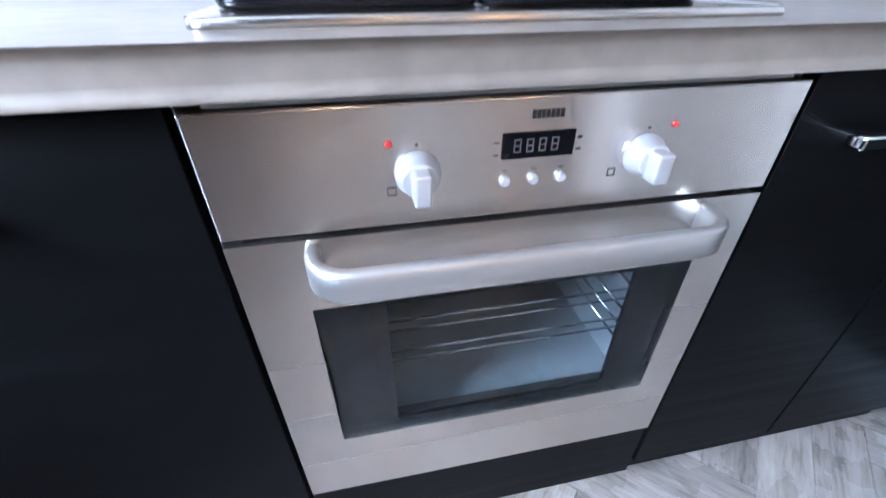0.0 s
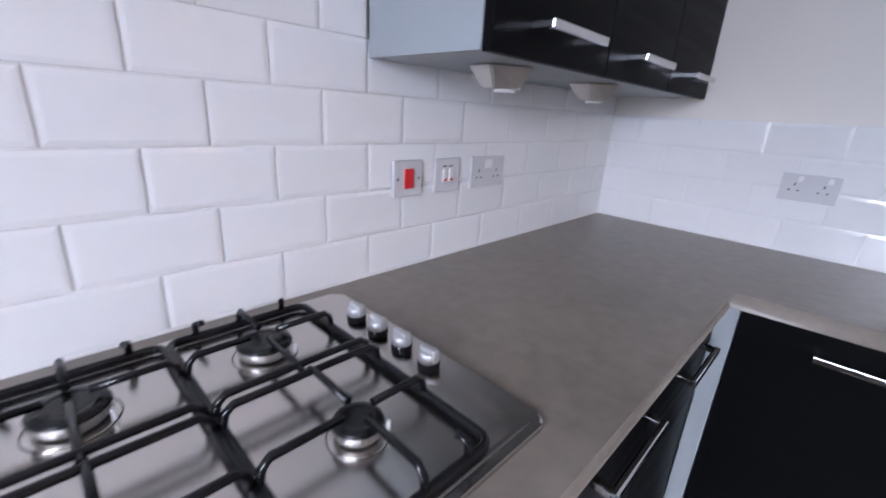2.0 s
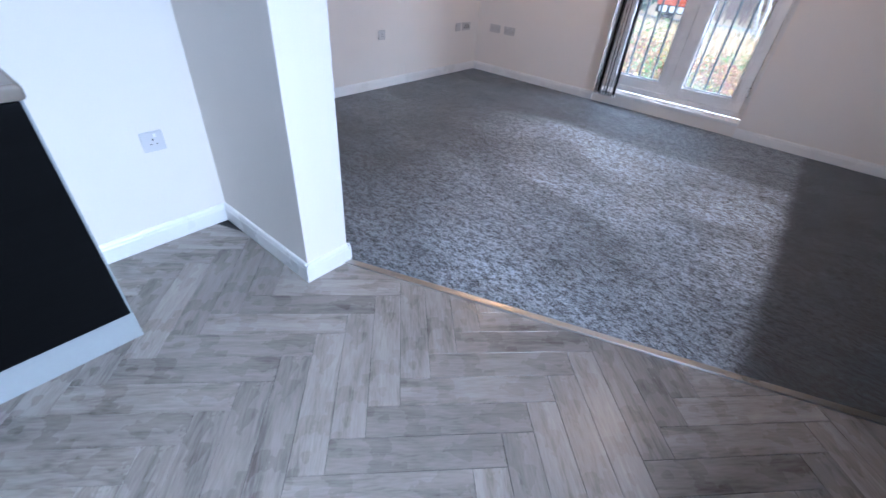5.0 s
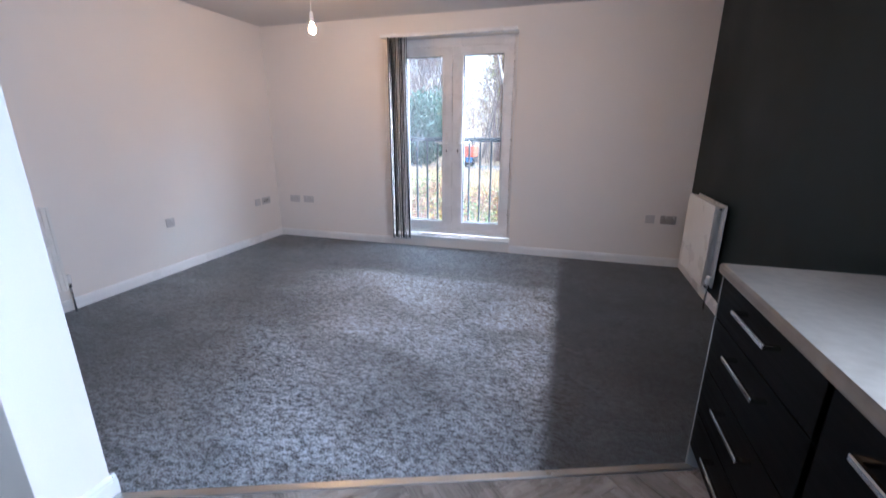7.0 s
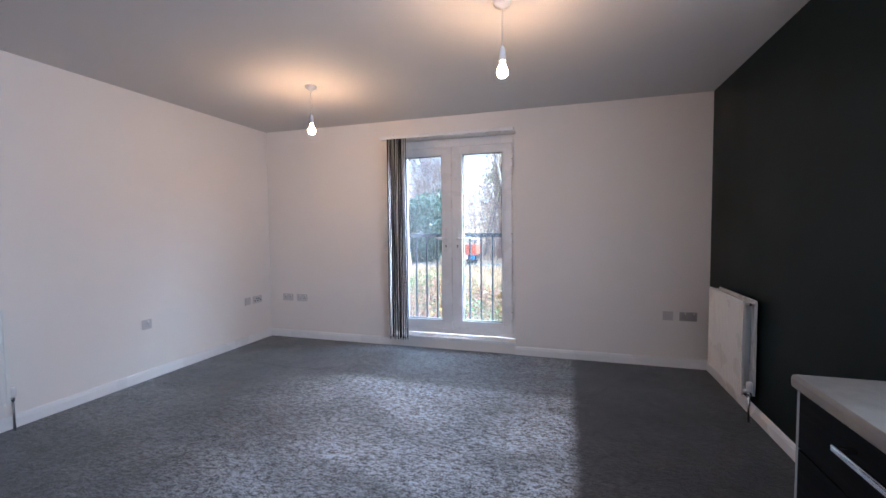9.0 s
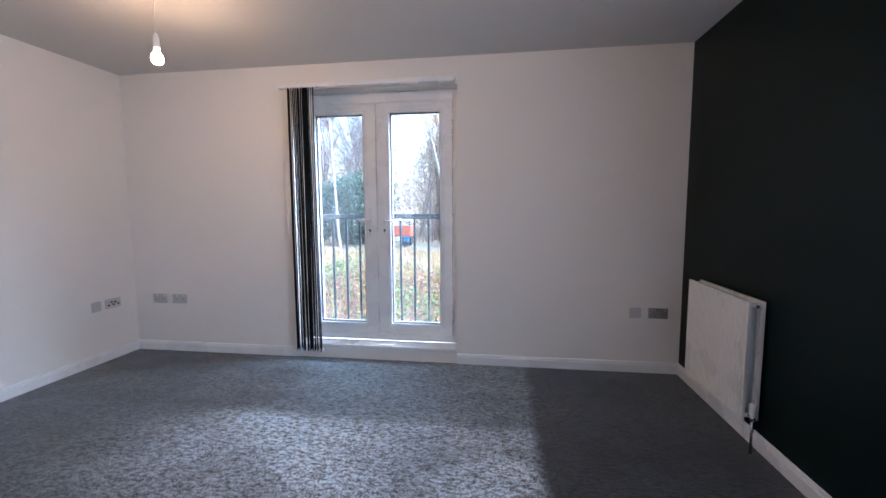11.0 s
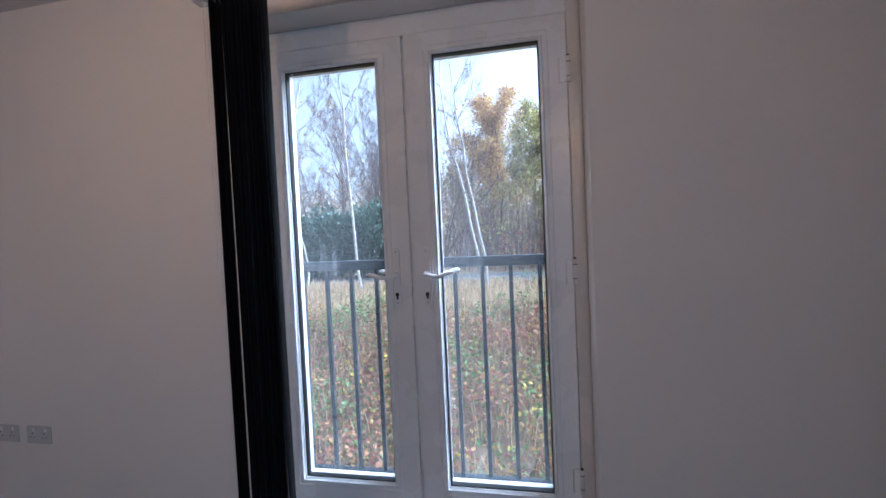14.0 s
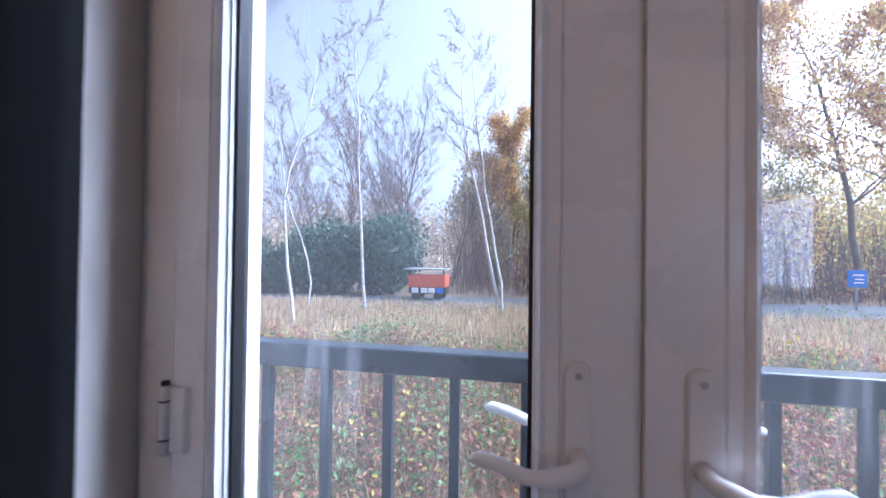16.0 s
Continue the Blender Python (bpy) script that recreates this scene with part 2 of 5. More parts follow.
def ring(bm, x0, x1, z0, z1, gx0, gx1, gz0, gz1, y0, y1):
    """An upright frame with one rectangular opening, from y0 to y1."""
    out, hole = ((x0, z0), (x1, z0), (x1, z1), (x0, z1)), ((gx0, gz0), (gx1, gz0), (gx1, gz1), (gx0, gz1))
    loops = [[bm.verts.new((x, y, z)) for x, z in c] for c, y in ((out, y0), (hole, y0), (hole, y1), (out, y1))]
    for p, q in zip(loops, loops[1:] + loops[:1]):
        for i in range(4):
            bm.faces.new((p[i], p[(i + 1) % 4], q[(i + 1) % 4], q[i]))
    bmesh.ops.recalc_face_normals(bm, faces=bm.faces)
    return bm


def mesh_of(name, bm, mat):
    me = bpy.data.meshes.new(name)
    bm.normal_update()
    bm.to_mesh(me)
    bm.free()
    me.materials.append(mat)
    return me


def part(name, bm, mat, parent=None, label="", at=None):
    """Links a bmesh as one mesh object, under a thing or a part."""
    ob = new(name, mesh_of(name, bm, mat))
    if at is not None:
        ob.matrix_basis = at
    if parent is not None:
        ob.parent = parent
    if label:
        ob["label"] = label
    return ob


def thing(name, at, label, category, group=""):
    ob = new(name)
    ob.empty_display_size = 0.1
    ob.matrix_basis = at
    return tagged(ob, label, category, group)


def setting(name, bm, mat, label, category):
    return tagged(part(name, bm, mat), label, category, kind="structure")


# ---- the plan, in metres ----
NORTH, EAST, WEST, SOUTH, LEAST, CEILING = 0.0, 1.90, -1.605, -5.707, 3.25, 2.55
NIB_X, NIB_N, NIB_S = 1.19, -1.745, -1.962
DX0, DX1, DZ0, DZ1 = 0.170, 1.600, 0.14, 2.335
WX0, WX1, WZ0, WZ1 = -1.93, -0.88, 1.12, 2.08
TOP = 0.91
THR = ((NIB_X, -1.938), (-1.05, -2.777))

# ---- shell ----
wall_north = setting("wall_north", boxes((WEST - 0.15, EAST + 0.15, 0.009, 0.16, 0, CEILING)), WALL, "white painted kitchen wall with tiled splashback", "wall")
wall_west = setting("wall_west", boxes(
    (WEST - 0.15, WEST, SOUTH, WX0, 0, CEILING), (WEST - 0.15, WEST, WX1, 0.009, 0, CEILING),
    (WEST - 0.15, WEST, WX0, WX1, 0, WZ0), (WEST - 0.15, WEST, WX0, WX1, WZ1, CEILING)), GREEN, "very dark green painted feature wall", "wall")
wall_east = setting("wall_east", boxes((EAST + 0.009, EAST + 0.15, NIB_N, 0.009, 0, CEILING)), WALL, "white painted kitchen end wall", "wall")
wall_nib = setting("wall_nib", boxes((NIB_X, LEAST + 0.15, NIB_S, NIB_N, 0, CEILING), bevel=0.003), WALL, "white painted dividing wall end", "wall")
wall_living_east = setting("wall_living_east", boxes((LEAST, LEAST + 0.15, SOUTH, NIB_S, 0, CEILING)), WALL, "white painted living room wall", "wall")
wall_south = setting("wall_south", boxes(
    (WEST - 0.15, DX0, SOUTH - 0.28, SOUTH, 0, CEILING), (DX1, LEAST + 0.15, SOUTH - 0.28, SOUTH, 0, CEILING),
    (DX0, DX1, SOUTH - 0.28, SOUTH, 0, DZ0 - 0.03), (DX0, DX1, SOUTH - 0.28, SOUTH, DZ1, CEILING)), WALL, "white painted window wall with french door opening", "wall")
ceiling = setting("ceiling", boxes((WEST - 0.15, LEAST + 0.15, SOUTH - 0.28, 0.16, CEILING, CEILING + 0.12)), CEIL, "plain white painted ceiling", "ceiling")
subfloor = setting("subfloor", boxes((WEST - 0.15, LEAST + 0.15, SOUTH - 0.28, 0.16, -0.25, -0.012)), GROUT, "grey floor screed under the coverings", "floor")

ORIGIN = {}


def based(name, base, label, category, group=""):
    """A thing whose parts are given in room coordinates; its empty stands at base."""
    ob = thing(name, pose(*base), label, category, group)
    ORIGIN[ob] = Vector(base)
    return ob


def piece(name, bm, mat, parent, label=""):
    """A part given in room coordinates, under a thing from based() or one of its parts."""
    root = parent
    while root.parent is not None:
        root = root.parent
    bmesh.ops.translate(bm, verts=bm.verts, vec=-ORIGIN[root])
    return part(name, bm, mat, parent, label)


def along_grain(name, colour, rough, low, high):
    """Wood-effect plank: streaks along local x, shifted from plank to plank."""
    m = material(name, colour, rough, vary=0.0, bump=0.0)
    n, l = m.node_tree.nodes, m.node_tree.links
    b = n["Principled BSDF"]
    tc, oi, add, sc, mp = (n.new(k) for k in ("ShaderNodeTexCoord", "ShaderNodeObjectInfo", "ShaderNodeVectorMath", "ShaderNodeVectorMath", "ShaderNodeMapping"))
    sc.operation = "SCALE"
    sc.inputs[0].default_value = (37, 11, 5)
    l.new(oi.outputs["Random"], sc.inputs["Scale"])
    l.new(tc.outputs["Object"], add.inputs[0])
    l.new(sc.outputs[0], add.inputs[1])
    mp.inputs["Scale"].default_value = (1.0, 7.0, 1.0)
    l.new(add.outputs[0], mp.inputs[0])
    a, c = n.new("ShaderNodeTexNoise"), n.new("ShaderNodeTexNoise")
    a.inputs["Scale"].default_value, a.inputs["Detail"].default_value, a.inputs["Distortion"].default_value = 3.2, 5, 0.8
    c.inputs["Scale"].default_value, c.inputs["Detail"].default_value = 22, 6
    l.new(mp.outputs[0], a.inputs[0])
    l.new(mp.outputs[0], c.inputs[0])
    mix = n.new("ShaderNodeMix")
    mix.inputs[0].default_value = 0.35
    l.new(a.outputs["Fac"], mix.inputs[2])
    l.new(c.outputs["Fac"], mix.inputs[3])
    ramp = n.new("ShaderNodeValToRGB")
    e = ramp.color_ramp.elements
    e[0].position, e[0].color = 0.33, (colour[0] * 0.46, colour[1] * 0.44, colour[2] * 0.43, 1)
    e[1].position, e[1].color = 0.62, (colour[0] * 1.15, colour[1] * 1.15, colour[2] * 1.15, 1)
    mid = e.new(0.46)
    mid.color = (colour[0] * 0.86, colour[1] * 0.85, colour[2] * 0.84, 1)
    l.new(mix.outputs[0], ramp.inputs[0])
    mr, mx = n.new("ShaderNodeMapRange"), n.new("ShaderNodeMix")
    mr.inputs[3].default_value, mr.inputs[4].default_value = low, high
    mx.data_type, mx.blend_type = "RGBA", "MULTIPLY"
    mx.inputs[0].default_value = 1
    l.new(oi.outputs["Random"], mr.inputs[0])
    l.new(ramp.outputs[0], mx.inputs[6])
    l.new(mr.outputs[0], mx.inputs[7])
    l.new(mx.outputs[2], b.inputs["Base Color"])
    bp = n.new("ShaderNodeBump")
    bp.inputs["Strength"].default_value, bp.inputs["Distance"].default_value = 0.18, 0.002
    l.new(c.outputs["Fac"], bp.inputs["Height"])
    l.new(bp.outputs[0], b.inputs["Normal"])
    return m


LVT = along_grain("grey_oak_vinyl", (0.30, 0.272, 0.25), 0.29, 0.72, 1.14)


def carpet_material():
    """Cut pile: speckled yarn tufts, brushed lighter and darker in broad swathes, with window light painted in."""
    m = material("charcoal_carpet", (0.085, 0.096, 0.110), 0.44, vary=0.0, bump=0.0, spec=0.75)
    n, l = m.node_tree.nodes, m.node_tree.links
    b = n["Principled BSDF"]
    tc, mp = n.new("ShaderNodeTexCoord"), n.new("ShaderNodeMapping")
    mp.inputs["Scale"].default_value = (0.55, 1.0, 1.0)
    l.new(tc.outputs["Object"], mp.inputs[0])
    tuft, clump, swathe = n.new("ShaderNodeTexNoise"), n.new("ShaderNodeTexNoise"), n.new("ShaderNodeTexNoise")
    for t, s, d in ((tuft, 190, 2), (clump, 62, 4), (swathe, 1.7, 4)):
        t.inputs["Scale"].default_value, t.inputs["Detail"].default_value = s, d
        l.new(mp.outputs[0], t.inputs[0])
    swathe.inputs["Distortion"].default_value = 0.7
    mix = n.new("ShaderNodeMix")
    mix.inputs[0].default_value = 0.45
    l.new(tuft.outputs["Fac"], mix.inputs[2])
    l.new(clump.outputs["Fac"], mix.inputs[3])
    ramp = n.new("ShaderNodeMapRange")
    ramp.inputs[1].default_value, ramp.inputs[2].default_value, ramp.inputs[3].default_value, ramp.inputs[4].default_value = 0.41, 0.60, 0.05, 2.2
    l.new(mix.outputs[0], ramp.inputs[0])
    sw = n.new("ShaderNodeMapRange")
    sw.inputs[1].default_value, sw.inputs[2].default_value, sw.inputs[3].default_value, sw.inputs[4].default_value = 0.36, 0.64, 0.68, 1.38
    l.new(swathe.outputs["Fac"], sw.inputs[0])
    # a vacuumed swathe plus painted window light: straight west edge, rounded south corner, fading east and north
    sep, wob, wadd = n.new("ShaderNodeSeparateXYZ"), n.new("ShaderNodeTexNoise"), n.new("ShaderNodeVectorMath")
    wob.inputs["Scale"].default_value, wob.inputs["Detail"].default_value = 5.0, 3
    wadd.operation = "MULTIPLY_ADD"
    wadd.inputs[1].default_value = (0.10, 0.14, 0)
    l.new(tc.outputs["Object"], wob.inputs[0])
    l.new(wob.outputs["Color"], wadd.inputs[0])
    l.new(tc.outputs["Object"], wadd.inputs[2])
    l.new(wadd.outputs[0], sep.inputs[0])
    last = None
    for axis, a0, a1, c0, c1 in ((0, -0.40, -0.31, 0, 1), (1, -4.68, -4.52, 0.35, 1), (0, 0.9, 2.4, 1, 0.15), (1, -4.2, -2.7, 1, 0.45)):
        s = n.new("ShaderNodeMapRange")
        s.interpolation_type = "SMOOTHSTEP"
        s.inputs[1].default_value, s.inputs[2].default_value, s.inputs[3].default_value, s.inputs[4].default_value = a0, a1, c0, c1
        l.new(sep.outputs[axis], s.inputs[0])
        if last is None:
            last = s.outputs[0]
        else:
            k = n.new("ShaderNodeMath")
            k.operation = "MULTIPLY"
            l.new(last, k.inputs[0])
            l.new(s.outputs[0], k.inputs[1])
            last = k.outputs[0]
    # brightens the pile colour to stand in for daylight from the doors
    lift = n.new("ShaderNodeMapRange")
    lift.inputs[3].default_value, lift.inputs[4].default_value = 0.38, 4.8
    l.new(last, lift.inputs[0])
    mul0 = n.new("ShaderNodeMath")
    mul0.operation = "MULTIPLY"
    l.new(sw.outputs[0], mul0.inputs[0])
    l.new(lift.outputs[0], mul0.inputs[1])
    mul = n.new("ShaderNodeMath")
    mul.operation = "MULTIPLY"
    l.new(ramp.outputs[0], mul.inputs[0])
    l.new(mul0.outputs[0], mul.inputs[1])
    mx = n.new("ShaderNodeMix")
    mx.data_type, mx.blend_type = "RGBA", "MULTIPLY"
    mx.inputs[0].default_value = 1
    mx.inputs[6].default_value = (0.085, 0.096, 0.110, 1)
    l.new(mul.outputs[0], mx.inputs[7])
    l.new(mx.outputs[2], b.inputs["Base Color"])
    b.inputs["Sheen Weight"].default_value = 0.2
    b.inputs["Sheen Roughness"].default_value = 0.3
    bp = n.new("ShaderNodeBump")
    bp.inputs["Strength"].default_value, bp.inputs["Distance"].default_value = 1.0, 0.010
    l.new(mix.outputs[0], bp.inputs["Height"])
    l.new(bp.outputs[0], b.inputs["Normal"])
    return m


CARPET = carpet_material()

# ---- floors ----
slope = (THR[1][1] - THR[0][1]) / (THR[1][0] - THR[0][0])


def thr_y(x):
    return THR[0][1] + slope * (x - THR[0][0])


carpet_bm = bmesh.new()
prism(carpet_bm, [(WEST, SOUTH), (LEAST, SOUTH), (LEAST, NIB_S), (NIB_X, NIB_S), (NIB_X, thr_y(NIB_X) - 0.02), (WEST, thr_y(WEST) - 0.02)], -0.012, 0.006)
carpet = setting("floor_carpet", carpet_bm, CARPET, "charcoal grey cut pile carpet with vacuum marks and painted daylight", "carpet")
kfloor_bm = bmesh.new()
prism(kfloor_bm, [(EAST + 0.009, 0.009), (WEST, 0.009), (WEST, thr_y(WEST)), (NIB_X, thr_y(NIB_X)), (NIB_X, NIB_N), (EAST + 0.009, NIB_N)], -0.012, -0.004)
floor_kitchen = setting("floor_kitchen", kfloor_bm, DARK, "grey oak herringbone vinyl plank floor", "floor")

bm = bmesh.new()
a, b = Vector((NIB_X - 0.002, thr_y(NIB_X) - 0.008, 0)), Vector((-1.02, thr_y(-1.02) - 0.008, 0))
length = (b - a).length
box(bm, 0, length, -0.017, 0.017, -0.004, 0.009, bevel=0.0035, seg=3)
threshold = tagged(part("threshold_strip", bm, ALU, at=Matrix.Translation(a) @ pose(0, 0, 0, 0, 0, math.degrees(math.atan2(b.y - a.y, b.x - a.x)))), "satin metal carpet threshold strip laid at an angle", "threshold strip", kind="structure")


# ---- skirting ----
def skirting(name, p0, p1, inward, z0=0.0):
    """A moulded board from p0 to p1, growing out of the wall along inward."""
    prof = [(0, 0), (0.015, 0), (0.015, 0.068), (0.012, 0.075), (0.012, 0.082), (0.007, 0.092), (0, 0.095)]
    bm = bmesh.new()
    n = Vector((*inward, 0))
    ends = [[bm.verts.new(Vector((*p, z0)) + n * d + Vector((0, 0, h))) for d, h in prof] for p in (p0, p1)]
    for i in range(len(prof)):
        j = (i + 1) % len(prof)
        bm.faces.new((ends[0][i], ends[0][j], ends[1][j], ends[1][i]))
    bm.faces.new(ends[0])
    bm.faces.new(ends[1])
    bmesh.ops.recalc_face_normals(bm, faces=bm.faces)
    return setting(name, bm, GLOSSWHITE, "white gloss moulded skirting board", "skirting")


skirting("baseboard_kitchen_east", (EAST + 0.009, NIB_N - 0.001), (EAST + 0.009, -1.138), (-1, 0))
skirting("baseboard_nib_north", (EAST, NIB_N), (NIB_X - 0.015, NIB_N), (0, 1))
skirting("baseboard_nib_end", (NIB_X, NIB_N + 0.014), (NIB_X, NIB_S - 0.014), (-1, 0))
skirting("baseboard_nib_south", (NIB_X - 0.015, NIB_S), (LEAST, NIB_S), (0, -1))
skirting("baseboard_living_east", (LEAST, NIB_S - 0.002), (LEAST, SOUTH), (-1, 0))
skirting("baseboard_south_a", (LEAST - 0.002, SOUTH), (DX1, SOUTH), (0, 1))
skirting("baseboard_south_b", (DX0, SOUTH), (WEST + 0.002, SOUTH), (0, 1))
skirting("baseboard_west", (WEST, SOUTH + 0.002), (WEST, -2.79), (1, 0))

# ---- worktop ----
bm = bmesh.new()
prism(bm, [(EAST, 0.0), (WEST, 0.0), (WEST, -2.795), (-0.985, -2.795), (-0.985, -0.615), (1.335, -0.615), (1.335, -1.140), (EAST, -1.140)], TOP - 0.040, TOP, bevel=0.011, seg=4, top_only=False)
for f in bm.faces:
    f.smooth = f.calc_area() < 0.03
worktop = tagged(part("worktop", bm, WORKTOP), "grey brown stone effect laminate worktop", "worktop")


# ---- kitchen units ----
def bar_handle(parent, x0, x1, y, z):
    """A square-section D handle lying along x, standing 28 mm off the front at y."""
    bm = bmesh.new()
    box(bm, x0, x1, y - 0.044, y - 0.032, z - 0.008, z + 0.008, bevel=0.003)
    box(bm, x0, x0 + 0.016, y - 0.038, y, z - 0.006, z + 0.006, bevel=0.0015)
    box(bm, x1 - 0.016, x1, y - 0.038, y, z - 0.006, z + 0.006, bevel=0.0015)
    return part("handle", bm, CHROME, parent, "chrome bar handle")


def base_unit(width, at, label, drawers=(), handle=0.20, door=(0.13, 0.866), group="black base units", handle_at=0.5):
    """A floor unit, front towards -y, with one door or a stack of drawers."""
    u = thing("base_cabinet", at, label, "kitchen cabinet", group)
    part("carcass", boxes((0.001, width - 0.001, -0.578, -0.02, 0.12, 0.868)), PALEPANEL, u)
    part("plinth", boxes((0.001, width - 0.001, -0.54, -0.525, -0.002, 0.12)), BLACKWOOD, u)
    edges = list(drawers) or [door[1], door[0]]
    for top, low in zip(edges, edges[1:]):
        f = part("drawer_front" if drawers else "door", boxes((0.0015, width - 0.0015, -0.600, -0.580, low + 0.0025, top - 0.0025), bevel=0.0012), BLACKWOOD, u)
        c = width * handle_at
        bar_handle(f, c - handle / 2, c + handle / 2, -0.600, top - (0.065 if not drawers else 0.050))
    return u


base_unit(0.60, pose(-0.605, 0, 0), "black woodgrain base cabinet beside the oven")
base_unit(0.60, pose(-1.207, 0, 0), "black woodgrain corner base cabinet under the worktop")
base_unit(0.312, pose(0.600, 0, 0), "narrow black woodgrain base cabinet beside the oven", handle=0.215, handle_at=0.475)
base_unit(0.425, pose(0.914, 0, 0), "black woodgrain corner base cabinet with chrome handle", handle=0.195, handle_at=0.478)
base_unit(0.712, pose(WEST + 0.004, -2.776, 0, 0, 0, 90), "black base unit with four drawers beside the carpet", drawers=(0.868, 0.70, 0.49, 0.285, 0.11), handle=0.24)
base_unit(0.60, pose(WEST + 0.004, -2.096, 0, 0, 0, 90), "black woodgrain base cabinet under the side worktop", handle=0.24)
base_unit(0.60, pose(WEST + 0.004, -1.494, 0, 0, 0, 90), "black woodgrain sink cabinet under the side worktop", handle=0.24)
tagged(part("end_panel", boxes((WEST + 0.002, -1.003, -2.792, -2.777, 0, 0.868), bevel=0.001), PALEPANEL), "pale grey end panel closing the drawer unit", "end panel")
tagged(part("filler_post", boxes((1.343, 1.362, -0.646, -0.602, 0, 0.868), bevel=0.001), PALEPANEL), "pale grey corner filler post between units", "filler post")

# return unit: black door in a pale frame
ru = based("base_cabinet", (1.62, -0.89, 0), "black fronted base cabinet with pale grey frame", "kitchen cabinet", "black base units")
piece("carcass", boxes((1.364, EAST - 0.002, -1.132, -1.112, 0, 0.868), (1.364, EAST - 0.002, -0.645, -0.630, 0, 0.868), (1.372, EAST - 0.002, -1.112, -0.645, 0.13, 0.15), (1.88, 1.896, -1.112, -0.645, 0.15, 0.868)), PALEPANEL, ru)
piece("plinth", boxes((1.355, 1.372, -1.1315, -0.600, 0, 0.118), bevel=0.001), PALEPANEL, ru, "pale grey plinth")
rd = piece("door", boxes((1.346, 1.363, -1.124, -0.648, 0.122, 0.866), bevel=0.0012), BLACKWOOD, ru)
bm = boxes((1.312, 1.320, -1.004, -0.797, 0.806, 0.820), (1.314, 1.346, -0.809, -0.797, 0.807, 0.819), (1.314, 1.346, -1.004, -0.992, 0.807, 0.819), bevel=0.0018)
piece("handle", bm, CHROME, rd, "chrome bar handle")


def wall_unit(width, at, label):
    u = thing("wall_cabinet", at, label, "kitchen cabinet", "black wall cabinets")
    part("carcass", boxes((0.0008, width - 0.0008, -0.300, -0.010, 1.382, 2.10)), PALEPANEL, u, "pale grey cabinet carcass")
    d = part("door", boxes((0.001, width - 0.001, -0.320, -0.302, 1.379, 2.10), bevel=0.0012), BLACKWOOD, u)
    bar_handle(d, width * 0.5 - 0.10, width * 0.5 + 0.10, -0.320, 1.430)
    return u


wu = wall_unit(0.398, pose(0.690, 0, 0), "black woodgrain wall cabinet with pale underside")
copy_thing(wu, pose(1.091, 0, 0))
wall_unit(0.396, pose(1.492, 0, 0), "black woodgrain wall cabinet against the end wall")


def wedge_light(x):
    """A triangular under-cabinet lamp, switched off."""
    u = based("cabinet_light", (x, -0.20, 1.382), "silver triangular under cabinet light switched off", "lamp", "under cabinet lights")
    bm = bmesh.new()
    pts = [(-0.065, 0.055), (0.065, 0.055), (0.065, -0.005), (0.0, -0.06), (-0.065, -0.005)]
    low = [bm.verts.new((x + px * 0.7, -0.20 + py * 0.55, 1.340)) for px, py in pts]
    high = [bm.verts.new((x + px, -0.20 + py, 1.3805)) for px, py in pts]
    bm.faces.new(low[::-1])
    bm.faces.new(high)
    for i in range(5):
        bm.faces.new((low[i], low[(i + 1) % 5], high[(i + 1) % 5], high[i]))
    bmesh.ops.bevel(bm, geom=list(bm.edges), offset=0.003, segments=2, affect="EDGES")
    piece("housing", bm, ALU, u)
    lens = bmesh.new()
    lathe(lens, [(0.022, 0), (0.022, 0.005), (0.018, 0.006)], (x, -0.195, 1.333))
    piece("lens", lens, WHITEPL, u)


wedge_light(0.90)
wedge_light(1.31)

# ---- oven ----
ov = based("built_in_oven", (0.2975, -0.3, 0.255), "stainless steel built in electric oven with bow handle", "oven")
piece("housing", boxes((0.012, 0.583, -0.578, -0.562, 0.262, 0.390), (0.012, 0.583, -0.578, -0.562, 0.645, 0.855), (0.012, 0.070, -0.578, -0.562, 0.39, 0.645), (0.535, 0.583, -0.578, -0.562, 0.39, 0.645)), DARK, ov)
piece("cavity", boxes((0.07, 0.535, -0.12, -0.115, 0.36, 0.66), (0.064, 0.07, -0.560, -0.115, 0.36, 0.66), (0.535, 0.541, -0.560, -0.115, 0.36, 0.66), (0.064, 0.541, -0.560, -0.115, 0.354, 0.36), (0.064, 0.541, -0.560, -0.115, 0.66, 0.666)), CAVITY, ov, "grey enamel oven cavity")
for z in (0.445, 0.475, 0.505, 0.555):
    bm = bmesh.new()
    tube(bm, [(0.09, -0.135, z), (0.515, -0.135, z)], 0.0028, 8)
    tube(bm, [(0.09, -0.135, z), (0.09, -0.54, z)], 0.0028, 8)
    tube(bm, [(0.515, -0.135, z), (0.515, -0.54, z)], 0.0028, 8)
    piece("rack_rail", bm, CHROME, ov)
panel = piece("control_panel", boxes((0.0015, 0.5935, -0.602, -0.580, 0.739, 0.857), bevel=0.002), STEEL, ov)
door_bm = ring(bmesh.new(), 0.0015, 0.5935, 0.257, 0.732, 0.068, 0.537, 0.392, 0.642, -0.602, -0.580)
odoor = piece("door", door_bm, STEEL, ov)
pane = piece("window", boxes((0.069, 0.536, -0.599, -0.593, 0.393, 0.641)), OVENGLASS, odoor, "tinted oven glass")
pane.visible_shadow = False
piece("window_border", boxes((0.069, 0.148, -0.592, -0.586, 0.393, 0.641), (0.470, 0.536, -0.592, -0.586, 0.393, 0.641), (0.148, 0.470, -0.592, -0.586, 0.393, 0.405), (0.148, 0.470, -0.592, -0.586, 0.628, 0.641)), BLACKGLASS, odoor, "black printed glass border")
